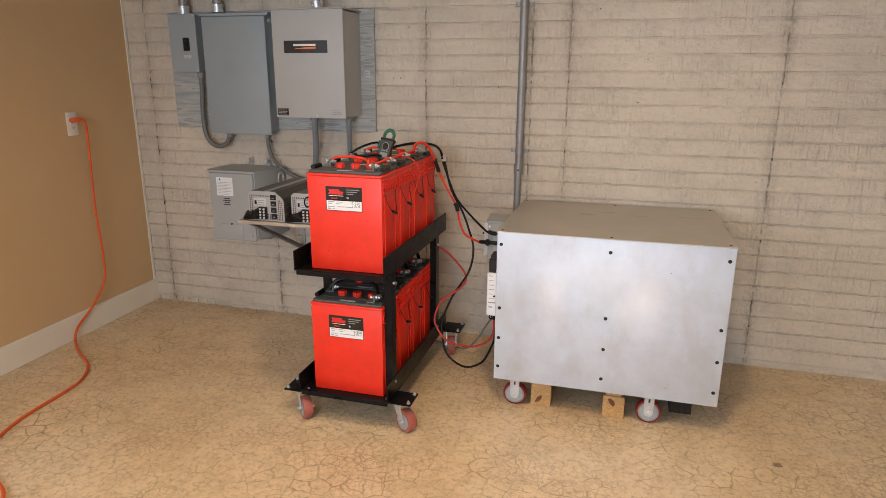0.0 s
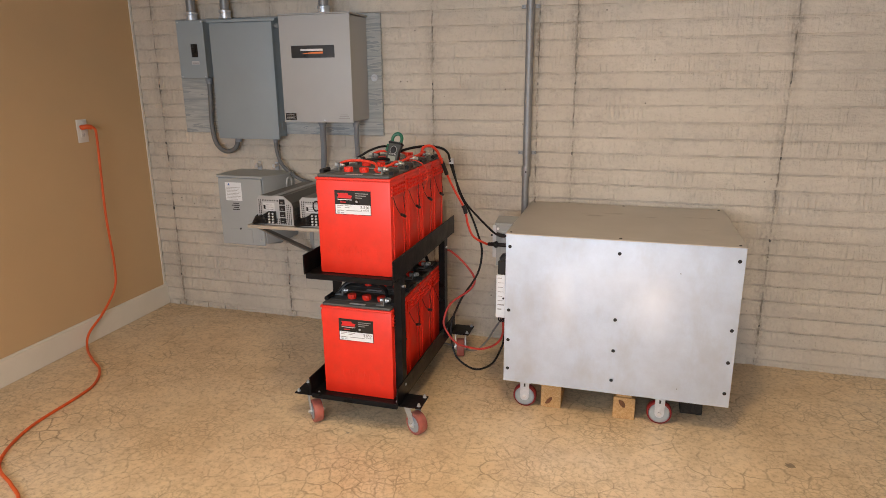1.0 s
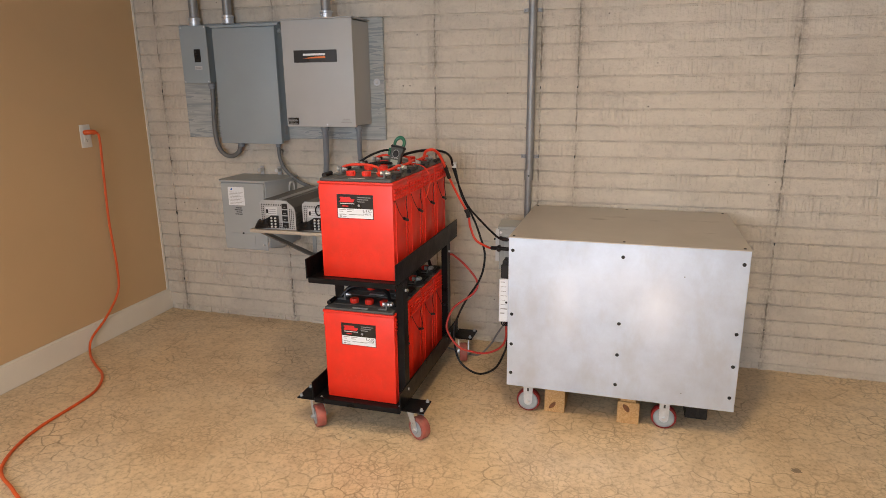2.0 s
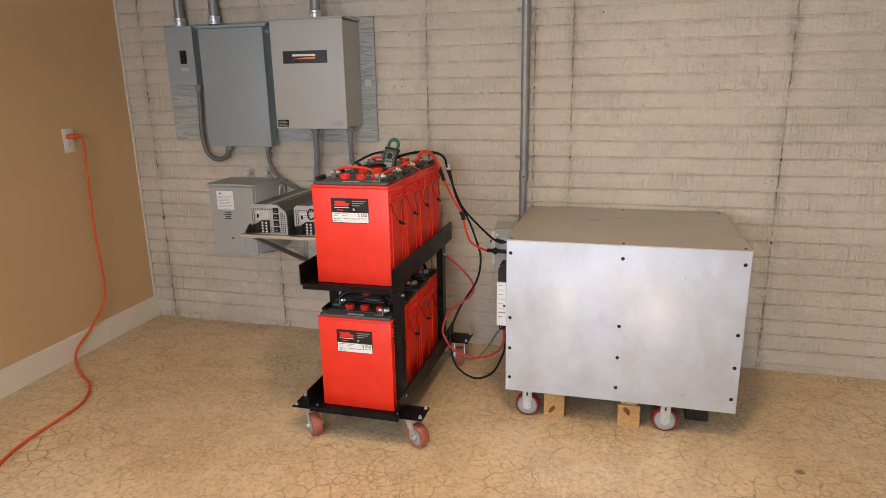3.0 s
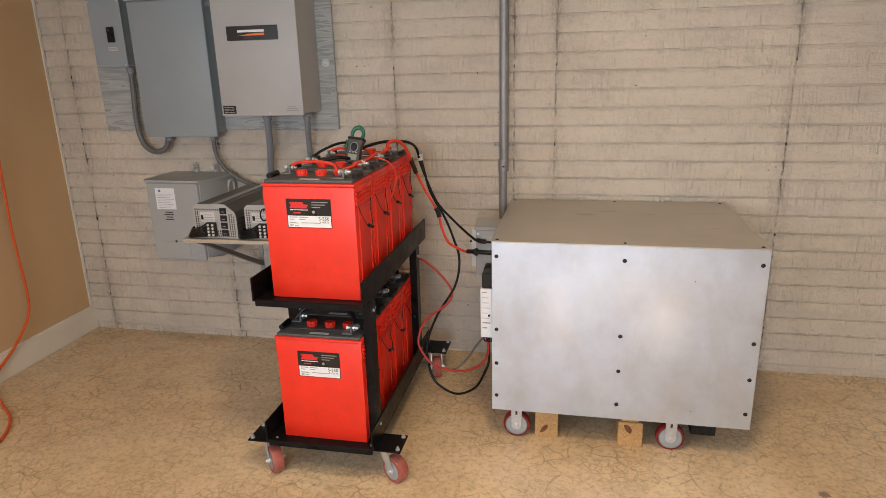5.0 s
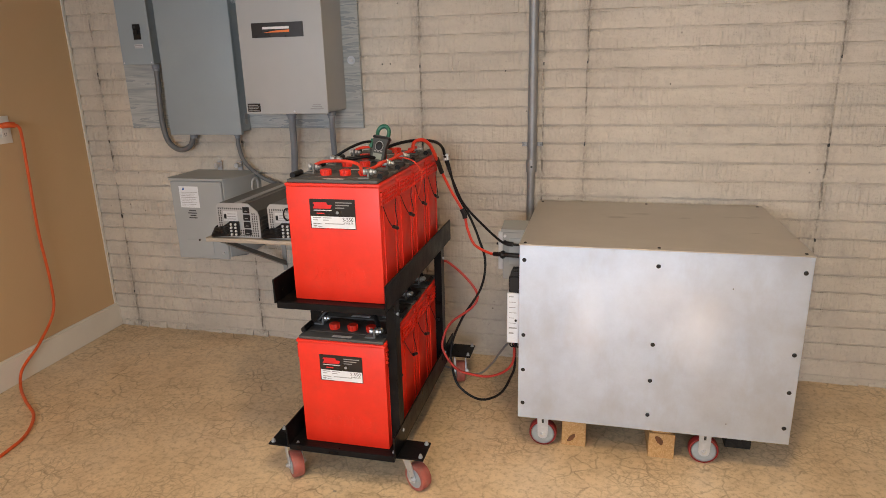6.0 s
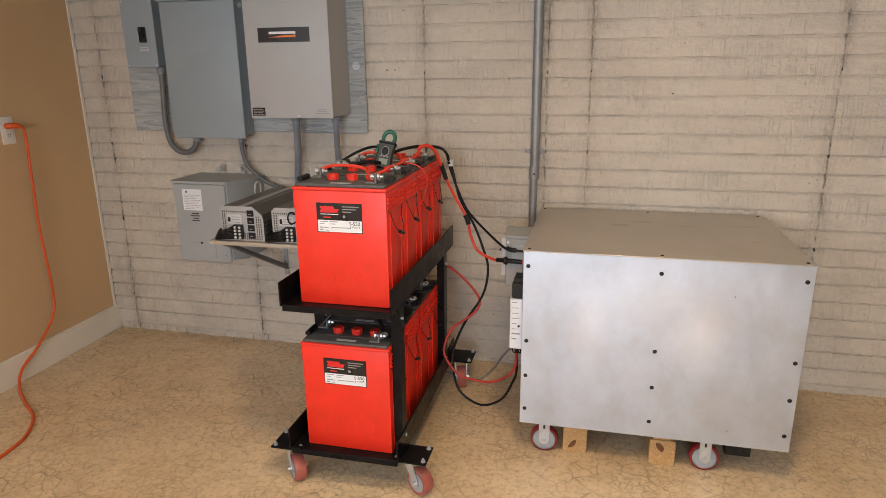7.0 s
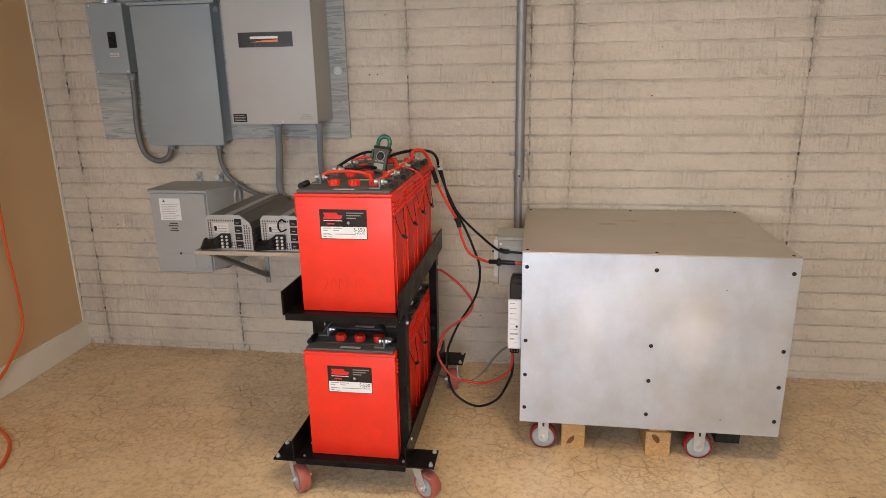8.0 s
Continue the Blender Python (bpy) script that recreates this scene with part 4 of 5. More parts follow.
    up = Matrix.Rotation(radians(90), 4, "X")
    letters("model_text", "S-550", 0.0165, Matrix.Translation((bx + 0.031, y0 + 0.0004, z0 + 0.2755)) @ up, M_INK, lab)
    letters("volt_text", "6 VOLTS", 0.0088, Matrix.Translation((bx + 0.034, y0 + 0.0004, z0 + 0.2665)) @ up, M_INK, lab)
    return b


LOW = Vector((-0.008, -0.006, -0.542))
for k in range(4):
    battery((0, BD * k, 0), k)
    battery(LOW + Vector((0, BD * k, 0)), 10 + k)
ZT = BZ + BH


def cable(name, pts, r, label, mat, seg=10):
    t = thing(name, pts[0], label, "cable", "battery cables")
    part("jacket", tube(B(), pts, r, seg, 8), mat, t)
    return t


def lug(parent, a, b, r=0.007):
    """A crimped lug on a cable's end."""
    a, b = Vector(a), Vector(b)
    part("lug", lathe(B(), [(r, 0.0), (r, 0.018), (r * 1.4, 0.020), (r * 1.4, 0.027)], a, b - a, 10), M_CHROME, parent, "bright crimped lug")


ZC = ZT + 0.052
# links from battery to battery on the upper tier
for k in range(3):
    y = BY + BD * k
    pts = [(BX - 0.115, y + 0.125, ZT + 0.036), (BX - 0.070, y + 0.118, ZC), (BX + 0.010, y + 0.105, ZC + 0.004), (BX + 0.062, y + 0.090, ZC - 0.004), (BX + 0.082, y + 0.062, ZC - 0.018), (BX + 0.096, y + 0.040, ZT + 0.033)]
    if k == 1:
        cb = cable("battery_link", [(BX - 0.120, y + 0.125, ZT + 0.036), (BX - 0.070, y + 0.14, ZC - 0.022), (BX - 0.01, y + 0.165, ZC - 0.016), (BX + 0.03, y + 0.20, ZT + 0.024)], 0.0063, "black cable linking two batteries", M_BLACK)
    else:
        cb = cable("battery_link", pts, 0.0054, "red cable linking two battery terminals", M_REDCABLE)
    lug(cb, (BX - 0.100, y + 0.124, ZT + 0.038), (BX - 0.130, y + 0.126, ZT + 0.036))
for k, mat in ((0, M_REDCABLE), (1, M_REDCABLE), (2, M_REDCABLE)):
    y = BY + BD * k
    cb = cable("battery_link", [(BX + 0.080, y + 0.045, ZT + 0.030), (BX + 0.112, y + 0.10, ZC - 0.014), (BX + 0.125, y + 0.165, ZC - 0.004), (BX + 0.112, y + BD + 0.036, ZT + 0.036)], 0.0055, "red cable linking one battery to the next", mat)
    lug(cb, (BX + 0.116, y + BD + 0.012, ZT + 0.038), (BX + 0.114, y + BD + 0.040, ZT + 0.037))
cb = cable("battery_link", [(BX - 0.12, BY + 0.31, ZT + 0.036), (BX - 0.06, BY + 0.34, ZC + 0.020), (BX - 0.01, BY + 0.39, ZC + 0.034), (BX + 0.03, BY + 0.42, ZC + 0.010)], 0.005, "thin black lead on the battery tops", M_BLACK)
cable("battery_cable", [(-0.950, 2.66, ZT + 0.045), (-0.905, 2.70, ZT + 0.066), (-0.850, 2.79, ZT + 0.072), (-0.800, 2.90, ZT + 0.055), (-0.784, 2.975, ZT + 0.02), (-0.779, 2.998, 1.057)], 0.006, "black cable over the battery tops", M_BLACK)
cable("battery_cable", [(-0.845, 2.74, ZT + 0.040), (-0.845, 2.775, ZT + 0.068), (-0.820, 2.81, ZT + 0.072), (-0.802, 2.845, ZT + 0.046), (-0.792, 2.875, ZT + 0.005), (-0.788, 2.905, ZT - 0.03)], 0.0068, "thick red cable arching over the battery edge", M_REDCABLE)
cable("thin_lead", [(-0.862, 2.60, ZT + 0.035), (-0.815, 2.605, ZT + 0.026), (-0.785, 2.608, ZT + 0.002), (-0.774, 2.612, ZT - 0.04), (-0.783, 2.616, ZT - 0.078), (-0.798, 2.62, ZT - 0.12)], 0.0025, "thin red lead hanging down the battery side", M_REDCABLE, 8)

# cables between the cart and the aluminium box
ca = cable("power_cable", [(-0.779, 2.998, 1.050), (-0.741, 2.985, 0.957), (-0.692, 2.955, 0.872), (-0.610, 2.92, 0.799), (-0.525, 2.866, 0.745), (-0.490, 2.846, 0.740), (-0.414, 2.842, 0.736)], 0.0050, "black power cable hanging from batteries to grey box", M_BLACK)
lug(ca, (-0.779, 2.998, 1.050), (-0.782, 2.998, 1.085), 0.008)
part("boot", tube(B(), [(-0.508, 2.856, 0.743), (-0.492, 2.847, 0.740), (-0.470, 2.844, 0.739)], 0.0095, 10, 4), M_BLACKPL, ca)
cb = cable("power_cable", [(-0.770, 3.004, 1.050), (-0.733, 2.990, 0.919), (-0.669, 2.968, 0.813), (-0.626, 2.945, 0.722), (-0.597, 2.921, 0.634), (-0.614, 2.90, 0.521), (-0.690, 2.879, 0.392), (-0.735, 2.861, 0.273), (-0.732, 2.842, 0.189), (-0.699, 2.824, 0.096), (-0.605, 2.805, 0.052), (-0.515, 2.787, 0.097), (-0.465, 2.768, 0.192), (-0.447, 2.750, 0.262), (-0.444, 2.71, 0.40)], 0.0052, "long black power cable looping down near the floor", M_BLACK)
lug(cb, (-0.770, 3.004, 1.050), (-0.774, 3.004, 1.085), 0.008)
rc = cable("power_cable", [(-0.786, 2.905, ZT - 0.03), (-0.773, 2.935, 0.996), (-0.742, 2.950, 0.924), (-0.697, 2.958, 0.840), (-0.685, 2.955, 0.798), (-0.675, 2.940, 0.768), (-0.641, 2.918, 0.709), (-0.568, 2.885, 0.684), (-0.535, 2.860, 0.690), (-0.490, 2.846, 0.693), (-0.414, 2.842, 0.692)], 0.0056, "red power cable with black joints hanging to grey box", M_REDCABLE)
part("joint", tube(B(), [(-0.703, 2.957, 0.852), (-0.694, 2.958, 0.835), (-0.688, 2.957, 0.812)], 0.0105, 10, 4), M_BLACKPL, rc)
part("joint", tube(B(), [(-0.790, 2.893, ZT - 0.010), (-0.784, 2.908, ZT - 0.040), (-0.777, 2.925, ZT - 0.075)], 0.0095, 10, 4), M_BLACKPL, rc)
part("boot", tube(B(), [(-0.552, 2.872, 0.687), (-0.520, 2.853, 0.692), (-0.480, 2.845, 0.693), (-0.445, 2.843, 0.692)], 0.0095, 10, 4), M_BLACKPL, rc)
part("tie", lathe(B(), [(0.015, -0.006), (0.017, 0.0), (0.015, 0.006)], (-0.512, 2.851, 0.692), (1, -0.3, 0)), M_BLACKPL, rc)
cable("power_cable", [(-0.822, 2.97, 0.600), (-0.790, 2.975, 0.612), (-0.758, 2.955, 0.609), (-0.686, 2.917, 0.568), (-0.629, 2.90, 0.499), (-0.647, 2.883, 0.443), (-0.738, 2.867, 0.371), (-0.770, 2.850, 0.302), (-0.765, 2.833, 0.249), (-0.706, 2.817, 0.181), (-0.623, 2.80, 0.168), (-0.553, 2.783, 0.178), (-0.485, 2.767, 0.22), (-0.450, 2.735, 0.29), (-0.446, 2.70, 0.40)], 0.0053, "dull red power cable curling from lower batteries", M_DULLRED)
cable("thin_cable", [(-0.440, 2.70, 0.40), (-0.470, 2.82, 0.33), (-0.503, 2.90, 0.272), (-0.539, 2.95, 0.209), (-0.581, 3.00, 0.130), (-0.650, 3.05, 0.045), (-0.74, 3.12, 0.010), (-0.95, 3.20, 0.008), (-1.3, 3.25, 0.008)], 0.0048, "grey cord sloping to the floor by the wall", M_GREYCORD)
# cables over the lower batteries
for k in range(4):
    y = BY + BD * k
    zz = ZT + LOW.z
    lk = cable("lower_link", [(BX - 0.130, y + 0.10, zz + 0.030), (BX - 0.09, y + 0.12, zz + 0.066), (BX, y + 0.13, zz + 0.072), (BX + 0.08, y + 0.10, zz + 0.064), (BX + 0.118, y + 0.05, zz + 0.032)], 0.0085, "black cable linking lower batteries", M_BLACK)
    lug(lk, (BX + 0.108, y + 0.06, zz + 0.036), (BX + 0.128, y + 0.036, zz + 0.034))

# clamp meter standing on the battery tops
mt = thing("clamp_meter", (-0.955, 2.64, ZT + 0.020), "dark grey clamp meter with green jaws leaning on cables", "meter")
mm = Matrix.Translation((-0.945, 2.615, ZT + 0.012)) @ Matrix.Rotation(radians(-20), 4, "X") @ Matrix.Rotation(radians(9), 4, "Y") @ Matrix.Diagonal((0.82, 0.88, 0.98, 1))


def tilt(bm):
    for v in bm.verts:
        v.co = mm @ v.co
    return bm


part("body", tilt(prism(B(), [(-0.030, 0.0), (0.030, 0.0), (0.033, 0.012), (0.030, 0.060), (0.036, 0.085), (0.034, 0.100), (-0.034, 0.100), (-0.036, 0.085), (-0.030, 0.060), (-0.033, 0.012)], "y", -0.014, 0.014)), M_METER, mt)
part("display", tilt(box(B(), -0.021, 0.021, -0.0152, -0.0142, 0.010, 0.032)), M_LCD, mt, "grey liquid crystal display")
part("dial", tilt(lathe(B(), [(0.016, 0.0), (0.016, 0.004), (0.013, 0.006)], (0, -0.0142, 0.060), (0, -1, 0))), M_BLACKPL, mt)
part("dial_mark", tilt(lathe(B(), [(0.0195, 0.0), (0.0195, 0.0008)], (0, -0.0141, 0.060), (0, -1, 0))), M_GREYINK, mt)
for k in range(3):
    part("button", tilt(box(B(), -0.020 + 0.015 * k, -0.010 + 0.015 * k, -0.0162, -0.0142, 0.038, 0.043, 0.0008, 1)), M_GREYINK, mt)
part("shoulder", tilt(box(B(), -0.040, 0.040, -0.016, 0.016, 0.088, 0.098, 0.003, 1)), M_BLACKPL, mt)
part("trigger", tilt(box(B(), -0.050, -0.0365, -0.010, 0.010, 0.050, 0.085, 0.004, 2)), M_GREEN, mt, "green trigger")
ring = [(0.027 * math.cos(a), 0, 0.112 + 0.027 * math.sin(a)) for a in [radians(-60 + k * 29.5) for k in range(11)]]
part("jaw", tilt(tube(B(), ring, 0.0085, 10, 5)), M_GREEN, mt, "green clamp jaw")

# ---- aluminium box on casters and blocks ----
AX0, AX1, AY0, AY1, AZ0, AZ1 = -0.410, 0.533, 2.556, 3.302, 0.1385, 0.824
ab = thing("aluminium_box", (0.06, 2.93, 0.0), "large bare aluminium sheet box screwed together, on casters", "box")
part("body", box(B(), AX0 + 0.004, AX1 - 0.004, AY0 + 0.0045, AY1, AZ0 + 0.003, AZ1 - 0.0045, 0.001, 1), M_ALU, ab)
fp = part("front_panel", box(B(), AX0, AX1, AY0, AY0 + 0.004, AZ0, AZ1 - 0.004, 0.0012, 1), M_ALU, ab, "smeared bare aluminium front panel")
tp = part("top_panel", box(B(), AX0 - 0.002, AX1 + 0.002, AY0 - 0.002, AY1 + 0.002, AZ1 - 0.0038, AZ1, 0.001, 1), M_ALUTOP, ab, "dull aluminium top panel, tan wall reflection in its colour")
# unseen dark sheet, added to cut light bouncing beneath the box
part("bottom_board", box(B(), AX0 + 0.06, AX1 - 0.02, AY0 + 0.045, AY1 - 0.01, AZ0 - 0.0004, AZ0 + 0.0026, 0.0008, 1), M_DARKWOOD, ab, "dark board added under the box to deepen the shade")
for x in (-0.392, 0.060, 0.511):
    for z in (0.766, 0.478, 0.338, 0.201):
        part("screw", lathe(B(), [(0.0076, 0.0), (0.0076, 0.0008), (0.0055, 0.0022), (0.0018, 0.0024)], (x, AY0, z), (0, -1, 0), 12), M_BLACKPL, fp, "dark screw head")
    part("screw", lathe(B(), [(0.0062, 0.0), (0.0062, 0.001), (0.004, 0.0026)], (x, AY0 + 0.022, AZ1), (0, 0, 1), 12), M_BLACKPL, tp, "dark screw head")
    part("screw", lathe(B(), [(0.0062, 0.0), (0.0062, 0.001), (0.004, 0.0026)], (x, AY1 - 0.022, AZ1), (0, 0, 1), 12), M_BLACKPL, tp, "dark screw head")
for x, z in ((0.325, 0.196), (0.30, 0.70)):
    part("screw", lathe(B(), [(0.0022, 0.0), (0.0022, 0.001), (0.001, 0.0014)], (x, AY0, z), (0, -1, 0), 8), M_INVDARK, fp)
for x in (-0.317, 0.269):
    for y in (2.612, 3.235):
        caster(ab, (x, y, AZ0 - 0.0005), AZ0 - 0.0005, 0.0530, 0.032, 90, M_TYRE2, 0.0, 0.86, True)


def block(x0, x1, y0, y1, top, mat, label, plank=None):
    t = thing("wood_block", ((x0 + x1) / 2, (y0 + y1) / 2, 0.0), label, "wood block", "blocks under the box")
    bl = part("block", box(B(), x0, x1, y0, y1, 0.0, top, 0.002, 1), mat, t)
    if plank:
        part("packer", box(B(), x0 + plank[0], x1 - plank[1], y0 + 0.006, y1, top + 0.0004, AZ0 - 0.0008, 0.0015, 1), mat, t)
    return t


def oval(x, z, a, b, turn):
    """An uneven tilted oval outline."""
    k, out = math.radians(turn), []
    for i in range(14):
        w = 2 * math.pi * i / 14
        p, q = a * math.cos(w) * (1 + 0.12 * math.sin(3 * w)), b * math.sin(w)
        out.append((x + p * math.cos(k) - q * math.sin(k), z + p * math.sin(k) + q * math.cos(k)))
    return out


b1 = block(-0.245, -0.154, 2.616, 2.95, 0.114, M_PINE, "short pine block with a dark knot under the box", (-0.004, -0.006))
part("knot", prism(B(), oval(-0.208, 0.034, 0.022, 0.009, 52), "y", 2.6154, 2.616), M_PINEKNOT, b1, "dark brown knot")
b2 = block(0.075, 0.168, 2.600, 2.95, 0.102, M_PINE, "short pine block with a knot and packer under the box", (0.012, 0.016))
part("knot", prism(B(), oval(0.113, 0.074, 0.021, 0.011, 125), "y", 2.5994, 2.600), M_PINEKNOT, b2, "dark brown knot")
block(0.366, 0.458, 2.722, 2.95, AZ0 - 0.0008, M_DARKWOOD, "dark stained timber block under the box")

ge = thing("grey_enclosure", (-0.47, 2.93, 0.59), "grey steel switch enclosure fixed to the aluminium box", "electrical box")
part("body", box(B(), -0.516, -0.4105, 2.868, 2.95, 0.592, 0.795, 0.003, 1), M_GREYMID, ge)
part("hood", prism(B(), [(2.856, 0.785), (2.856, 0.797), (2.95, 0.813), (2.95, 0.7952), (2.868, 0.7952), (2.866, 0.785)], "x", -0.520, -0.4104), M_GREYMID, ge)
part("cover", box(B(), -0.514, -0.4104, 2.860, 2.8675, 0.586, 0.784, 0.002, 1), M_GREYMID, ge)
part("recess_plate", box(B(), -0.488, -0.4104, 2.8575, 2.8598, 0.650, 0.760, 0.001, 1), M_TRANS, ge)
part("side_flange", box(B(), -0.5345, -0.5165, 2.876, 2.884, 0.622, 0.782, 0.001, 1), M_LIGHTGREY, ge)
part("latch", rod(B(), (-0.505, 2.8598, 0.769), (-0.505, 2.854, 0.769), 0.006, seg=8), M_CHROME, ge)
part("stud", rod(B(), (-0.5346, 2.880, 0.730), (-0.542, 2.880, 0.730), 0.005, seg=8), M_BLACKPL, ge)

we = thing("breaker_unit", (-0.436, 2.66, 0.41), "white and black breaker unit fixed to the aluminium box", "electrical box")
part("body", box(B(), -0.462, -0.4105, 2.616, 2.72, 0.414, 0.615, 0.003, 1), M_PAPER, we)
top = part("top_block", box(B(), -0.456, -0.4105, 2.622, 2.72, 0.6153, 0.678, 0.003, 1), M_BLACKPL, we, "black ribbed top block")
for k in range(5):
    part("rib", box(B(), -0.450, -0.4106, 2.628 + 0.016 * k, 2.634 + 0.016 * k, 0.6782, 0.694), M_BLACKPL, top)
for k, (wd, h) in enumerate(((0.018, 0.003), (0.026, 0.002), (0.024, 0.002), (0.028, 0.002), (0.020, 0.002), (0.026, 0.002), (0.030, 0.005), (0.018, 0.005))):
    part("print", box(B(), -0.454, -0.454 + wd, 2.6154, 2.616, 0.600 - 0.021 * k, 0.600 - 0.021 * k + h), M_GREYINK, we)
part("button", rod(B(), (-0.428, 2.616, 0.508), (-0.428, 2.612, 0.508), 0.0045, seg=10), M_BLACKPL, we)
part("knob", lathe(B(), [(0.010, 0.0), (0.010, 0.003)], (-0.432, 2.616, 0.432), (0, -1, 0), 14), M_PAPER, we)
for k in range(3):
    part("tail", tube(B(), [(-0.448 + 0.010 * k, 2.64, 0.414), (-0.452 + 0.010 * k, 2.635, 0.398), (-0.442 + 0.010 * k, 2.64, 0.388), (-0.434 + 0.006 * k, 2.65, 0.40)], 0.0028, 8, 6), M_BLACK, we)

# ---- outlet and extension cord on the tan wall ----
OX = west_x(2.833)
turn = Matrix.Translation((OX, 2.833, 1.192)) @ Matrix.Rotation(-math.atan(LEAN), 4, "Z").inverted()
ol = thing("wall_outlet", (OX, 2.833, 1.127), "white outlet plate on the tan wall", "outlet")


def on_wall(bm):
    for v in bm.verts:
        v.co = turn @ v.co
    return bm


part("plate", on_wall(box(B(), 0.0002, 0.0062, -0.036, 0.036, -0.063, 0.063, 0.002, 2)), M_WHITEPL, ol)
face = part("receptacle", on_wall(box(B(), 0.0063, 0.0095, -0.017, 0.017, -0.034, 0.034, 0.001, 1)), M_WHITEPL, ol)
for dy in (-0.006, 0.006):
    part("slot", on_wall(box(B(), 0.0095, 0.0099, dy - 0.0012, dy + 0.0012, -0.022, -0.014)), M_INK, face)
part("slot", on_wall(lathe(B(), [(0.0025, 0), (0.0025, 0.0004)], (0.0095, 0, -0.027), (1, 0, 0), 10)), M_INK, face)
for z in (-0.048, 0.048):
    part("screw", on_wall(lathe(B(), [(0.003, 0), (0.0025, 0.001)], (0.0062, 0, z), (1, 0, 0), 10)), M_WHITEPL, ol)

ec = thing("extension_cord", (OX + 0.03, 2.9, 0.0), "orange extension cord plugged in and trailing over the floor", "cord")
plug = B()
tube(plug, [(OX + 0.0105, 2.822, 1.212), (OX + 0.026, 2.824, 1.214), (OX + 0.038, 2.836, 1.215), (OX + 0.044, 2.858, 1.212)], 0.0135, 12, 6)
part("plug", plug, M_ORANGECORD, ec)
run = [(OX + 0.043, 2.854, 1.213), (OX + 0.048, 2.872, 1.205), (OX + 0.050, 2.880, 1.165), (OX + 0.050, 2.872, 0.97), (OX + 0.050, 2.862, 0.70), (OX + 0.050, 2.872, 0.42), (OX + 0.048, 2.852, 0.275), (OX + 0.046, 2.742, 0.155), (OX + 0.048, 2.622, 0.075), (-2.772, 2.560, 0.014), (-2.64, 2.46, 0.0085), (-2.500, 2.365, 0.0085), (-2.405, 2.235, 0.0085), (-2.375, 2.11, 0.0085), (-2.360, 1.875, 0.0085), (-2.325, 1.735, 0.0085), (-2.262, 1.616, 0.0085), (-2.185, 1.543, 0.0085), (-2.06, 1.485, 0.0085), (-1.93, 1.40, 0.0085), (-1.75, 1.15, 0.0085), (-1.8, 0.8, 0.0085)]
part("cord", tube(B(), run, 0.0068, 10, 10), M_ORANGECORD, ec)

# ---- small marks on the floor ----


def blot(name, x, y, sx, sy, z, mat, label, seed, category):
    rnd = random.Random(seed)
    b = B()
    poly = []
    for k in range(18):
        a = 2 * math.pi * k / 18
        q = 0.75 + 0.5 * rnd.random()
        poly.append((x + sx * q * math.cos(a), y + sy * q * math.sin(a)))
    prism(b, poly, "z", 0.0002, z)
    return solo(name, b, mat, label, category)


blot("floor_spot", 0.750, 2.412, 0.018, 0.017, 0.0007, M_SPOT, "small dark stain on the concrete floor", 3, "stain")
blot("floor_crumb", -1.005, 2.164, 0.006, 0.004, 0.004, M_SHELF, "tiny pale crumb on the concrete floor", 8, "debris")

# ---- bricks cast into the north wall ----
COURSE, Z0 = 0.0803, 0.036
PROUD = 0.0105


def brick_mesh(length, seed):
    """One cast brick: an uneven pillowed face with worn edges, its back in the wall."""
    rnd = random.Random(seed)
    h, ln = COURSE - 0.0075, length / 2 + 0.0016
    b = B()
    cols = 6

    def ring(sx, top, bottom, low, high, wob):
        pts = [((-1 + 2 * i / cols) * (ln - sx), -h / 2 + bottom, low) for i in range(cols + 1)]
        pts += [((1 - 2 * i / cols) * (ln - sx), h / 2 - top, high) for i in range(cols + 1)]
        return [b.verts.new((px + 0.4 * wob * (rnd.random() - 0.5), y + 0.6 * wob * (rnd.random() - 0.5), pz + wob * (rnd.random() - 0.5))) for px, pz, y in pts]

    # each face leans out towards its foot, with a worn top edge and a sharp lower one
    rings = [ring(0, 0, 0, 0.002, 0.002, 0.0), ring(0.0, 0.001, 0, -PROUD * 0.85, -PROUD * 0.35, 0.0026), ring(0.0025, 0.011, 0.0022, -PROUD * 1.1, -PROUD * 0.75, 0.0030)]
    n = len(rings[0])
    for outer, inner in zip(rings, rings[1:]):
        for i in range(n):
            j = (i + 1) % n
            b.faces.new((outer[i], outer[j], inner[j], inner[i]))
    inner = rings[-1]
    for i in range(cols):
        b.faces.new((inner[i], inner[i + 1], inner[n - 2 - i], inner[n - 1 - i]))
    return b


LENGTHS = (0.205, 0.213, 0.221, 0.315)
POOL = {ln: [mesh_of("brick", brick_mesh(ln, int(ln * 1000) * 10 + v), M_WALL, angle=20) for v in range(4)] for ln in LENGTHS}
rnd = random.Random(11)
spots = []
for row in range(-1, 33):
    z = Z0 + COURSE * (row + 0.5)
    if z > 2.66 or z < 0:
        continue
    x = -2.868 - (0.0, 0.107)[row % 2] - 0.02 * rnd.random()
    while x < 3.48:
        ln = rnd.choice(LENGTHS[:3]) if rnd.random() < 0.93 else LENGTHS[3]
        if x + ln > 3.49:
            break
        spots.append((x + ln / 2, z, ln))
        x += ln
near, rest = [], B()
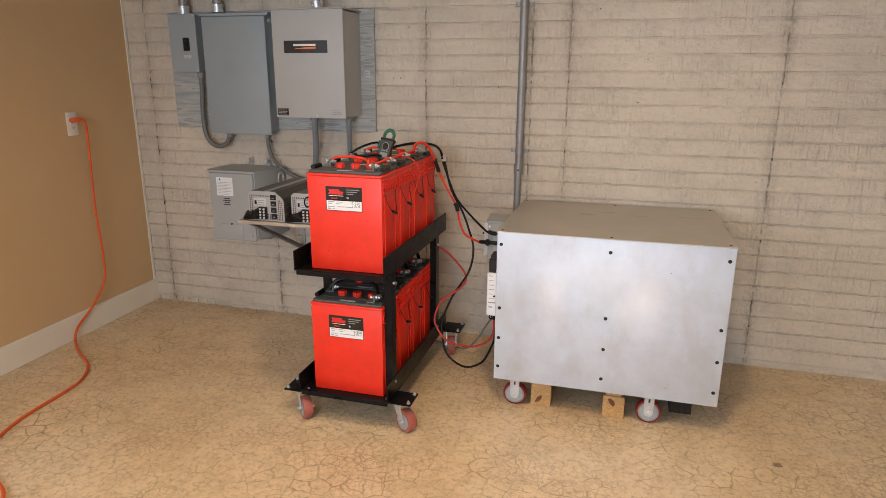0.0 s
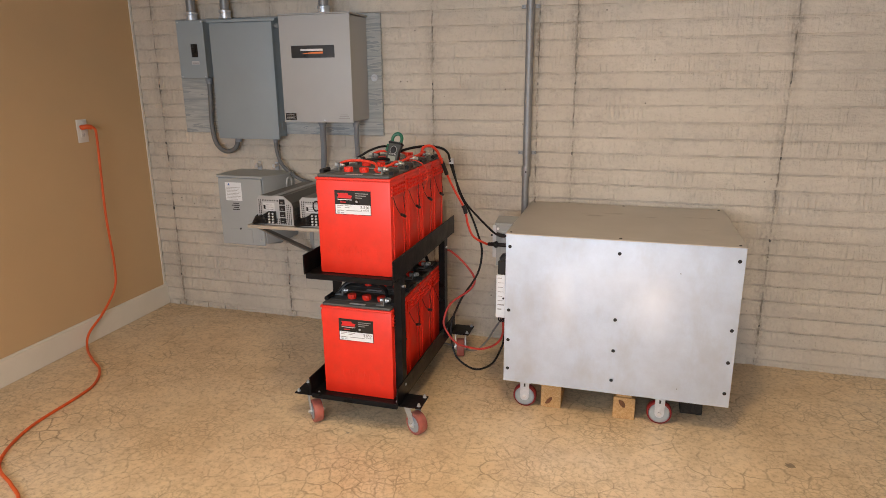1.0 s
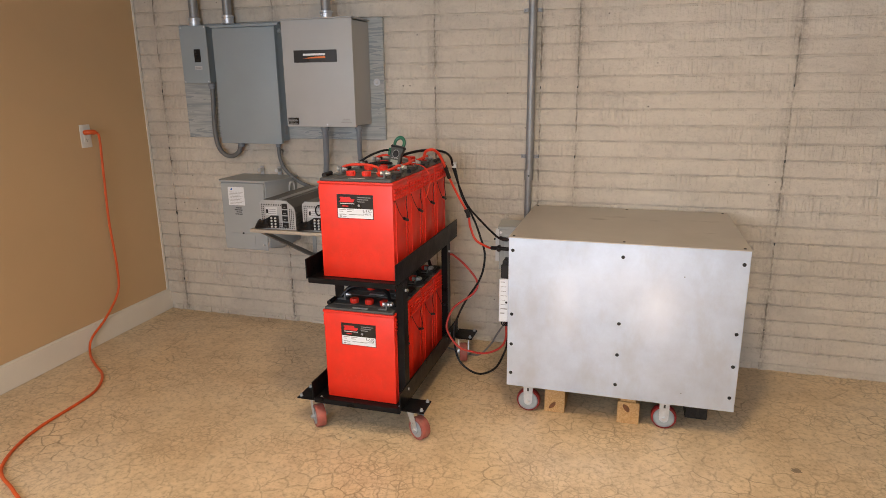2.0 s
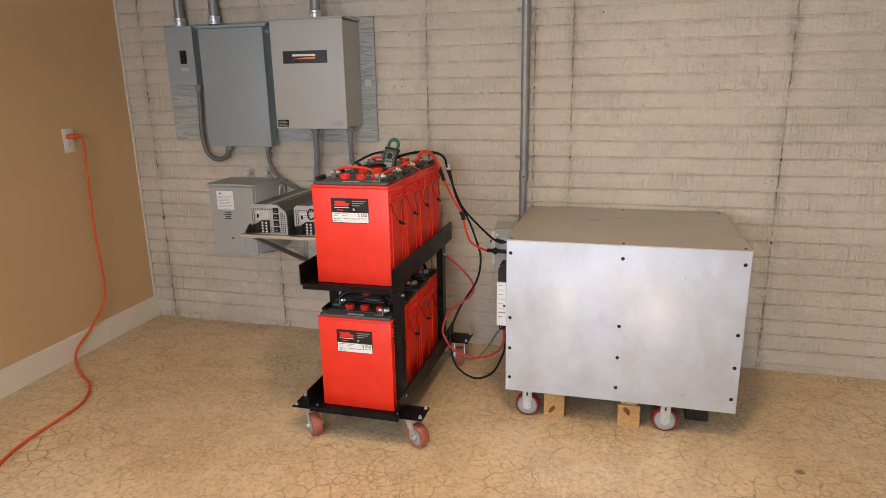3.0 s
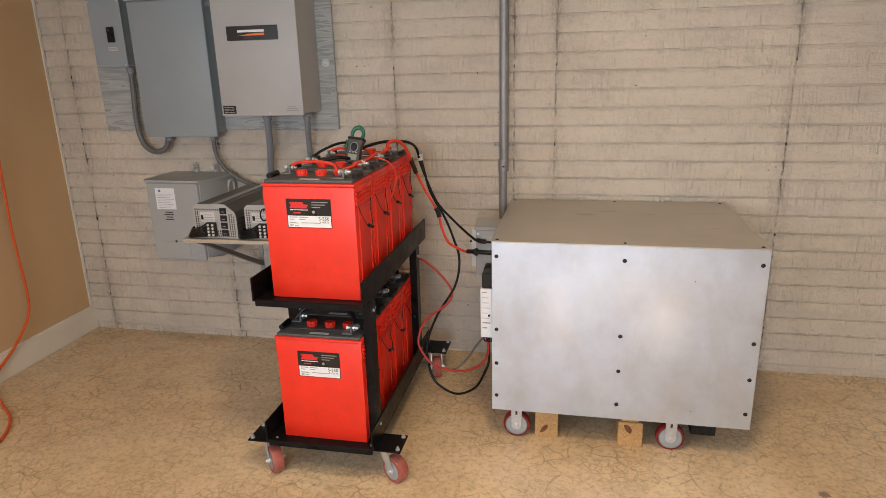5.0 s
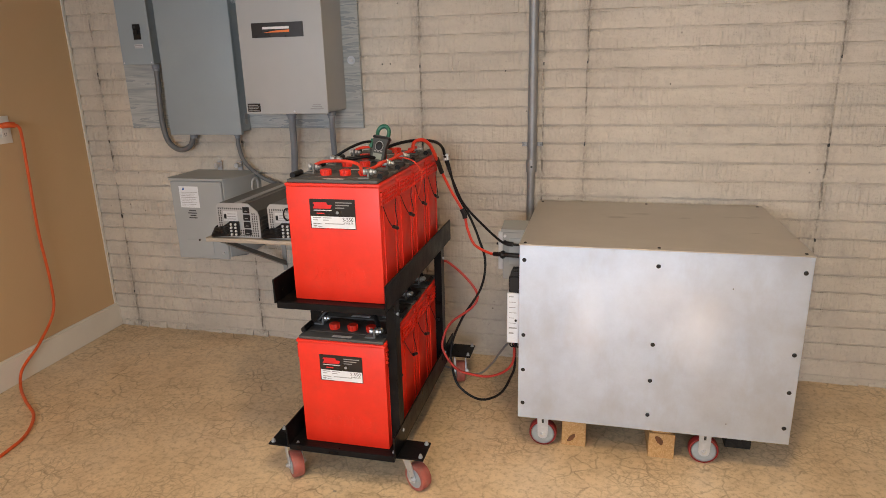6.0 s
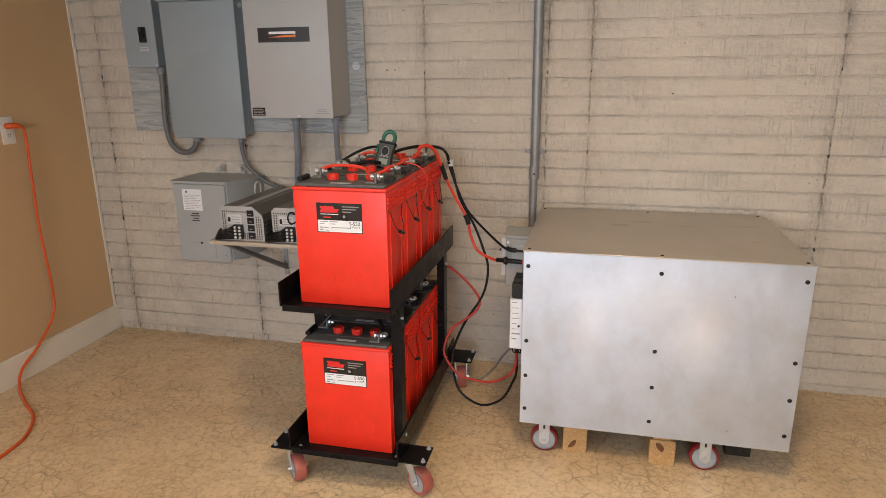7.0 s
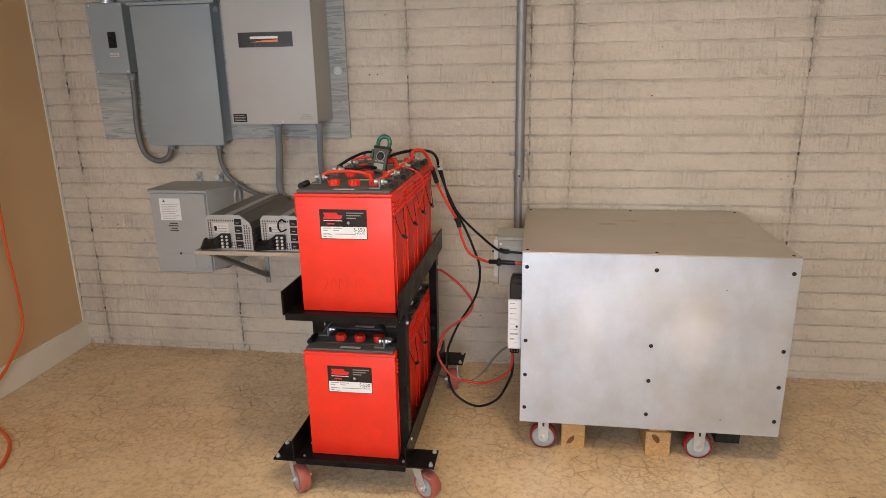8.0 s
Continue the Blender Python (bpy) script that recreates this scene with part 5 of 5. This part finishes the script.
for x, z, ln in spots:
    if -1.75 < x < 1.3 and z < 1.80 and len(near) < 300 and not (-1.75 < x < -1.3 and 1.2 < z < 1.75):
        near.append((x, z, ln))
        ob = new("brick", POOL[ln][rnd.randrange(4)])
        ob.parent = wall_n
        ob.location = Vector((x, YW + 0.0024 * (rnd.random() - 0.5), z)) - PLACE[wall_n]
    else:
        me = POOL[ln][rnd.randrange(4)]
        vs = [rest.verts.new(v.co + Vector((x, YW, z))) for v in me.vertices]
        for p in me.polygons:
            rest.faces.new([vs[i] for i in p.vertices])
tagged(part("brickwork", rest, M_WALL, wall_n), kind="stuff")
# ragged ridges where the form panels met
for k, sx in enumerate(SEAMS):
    rs = random.Random(40 + k)
    rb = B()
    z = 0.03
    while z < 2.66:
        hgt = 0.015 + 0.03 * rs.random()
        wd = 0.003 + 0.005 * rs.random()
        if rs.random() < 0.8:
            xc = sx + 0.004 * (rs.random() - 0.5)
            prism(rb, [(xc - wd, YW - 0.002), (xc - wd * 0.3, YW - PROUD - 0.001 - 0.003 * rs.random()), (xc + wd * 0.5, YW - PROUD - 0.001), (xc + wd, YW - 0.002)], "z", z, z + hgt)
        z += hgt + 0.004 * rs.random()
    part("ridge", rb, M_WALL, wall_n)
# spalled strip along the foot of the wall
rs = random.Random(77)
foot = B()
x = -2.84
while x < 3.48:
    wd = 0.010 + 0.035 * rs.random()
    if rs.random() < 0.9:
        d, h = 0.004 + 0.009 * rs.random(), 0.012 + 0.022 * rs.random()
        prism(foot, [(YW + 0.001, 0.0005), (YW - d, 0.0005), (YW - d * 0.9, h * 0.6), (YW - d * 0.3, h), (YW + 0.001, h)], "x", x, x + wd)
    x += wd
part("spalled_strip", foot, M_WALL, wall_n)
# dark slots left by the form ties, and a few bolt holes
for k, sx in enumerate(SEAMS):
    for z in (0.215, 0.665, 1.075, 1.425):
        part("tie_slot", box(B(), sx - 0.0022, sx + 0.0022, YW - PROUD - 0.0040, YW - 0.001, z - 0.010 + 0.012 * rs.random(), z + 0.012), M_INK, wall_n)
for x, z in ((-0.575, 1.403), (-1.155, 1.445), (-1.115, 1.445), (-2.66, 0.735), (-2.57, 0.70), (0.13, 1.335), (-0.08, 1.777)):
    part("bolt_hole", lathe(B(), [(0.0034, 0.0), (0.0024, 0.0008)], (x, YW - PROUD - 0.0012, z), (0, -1, 0), 10), M_INK, wall_n)
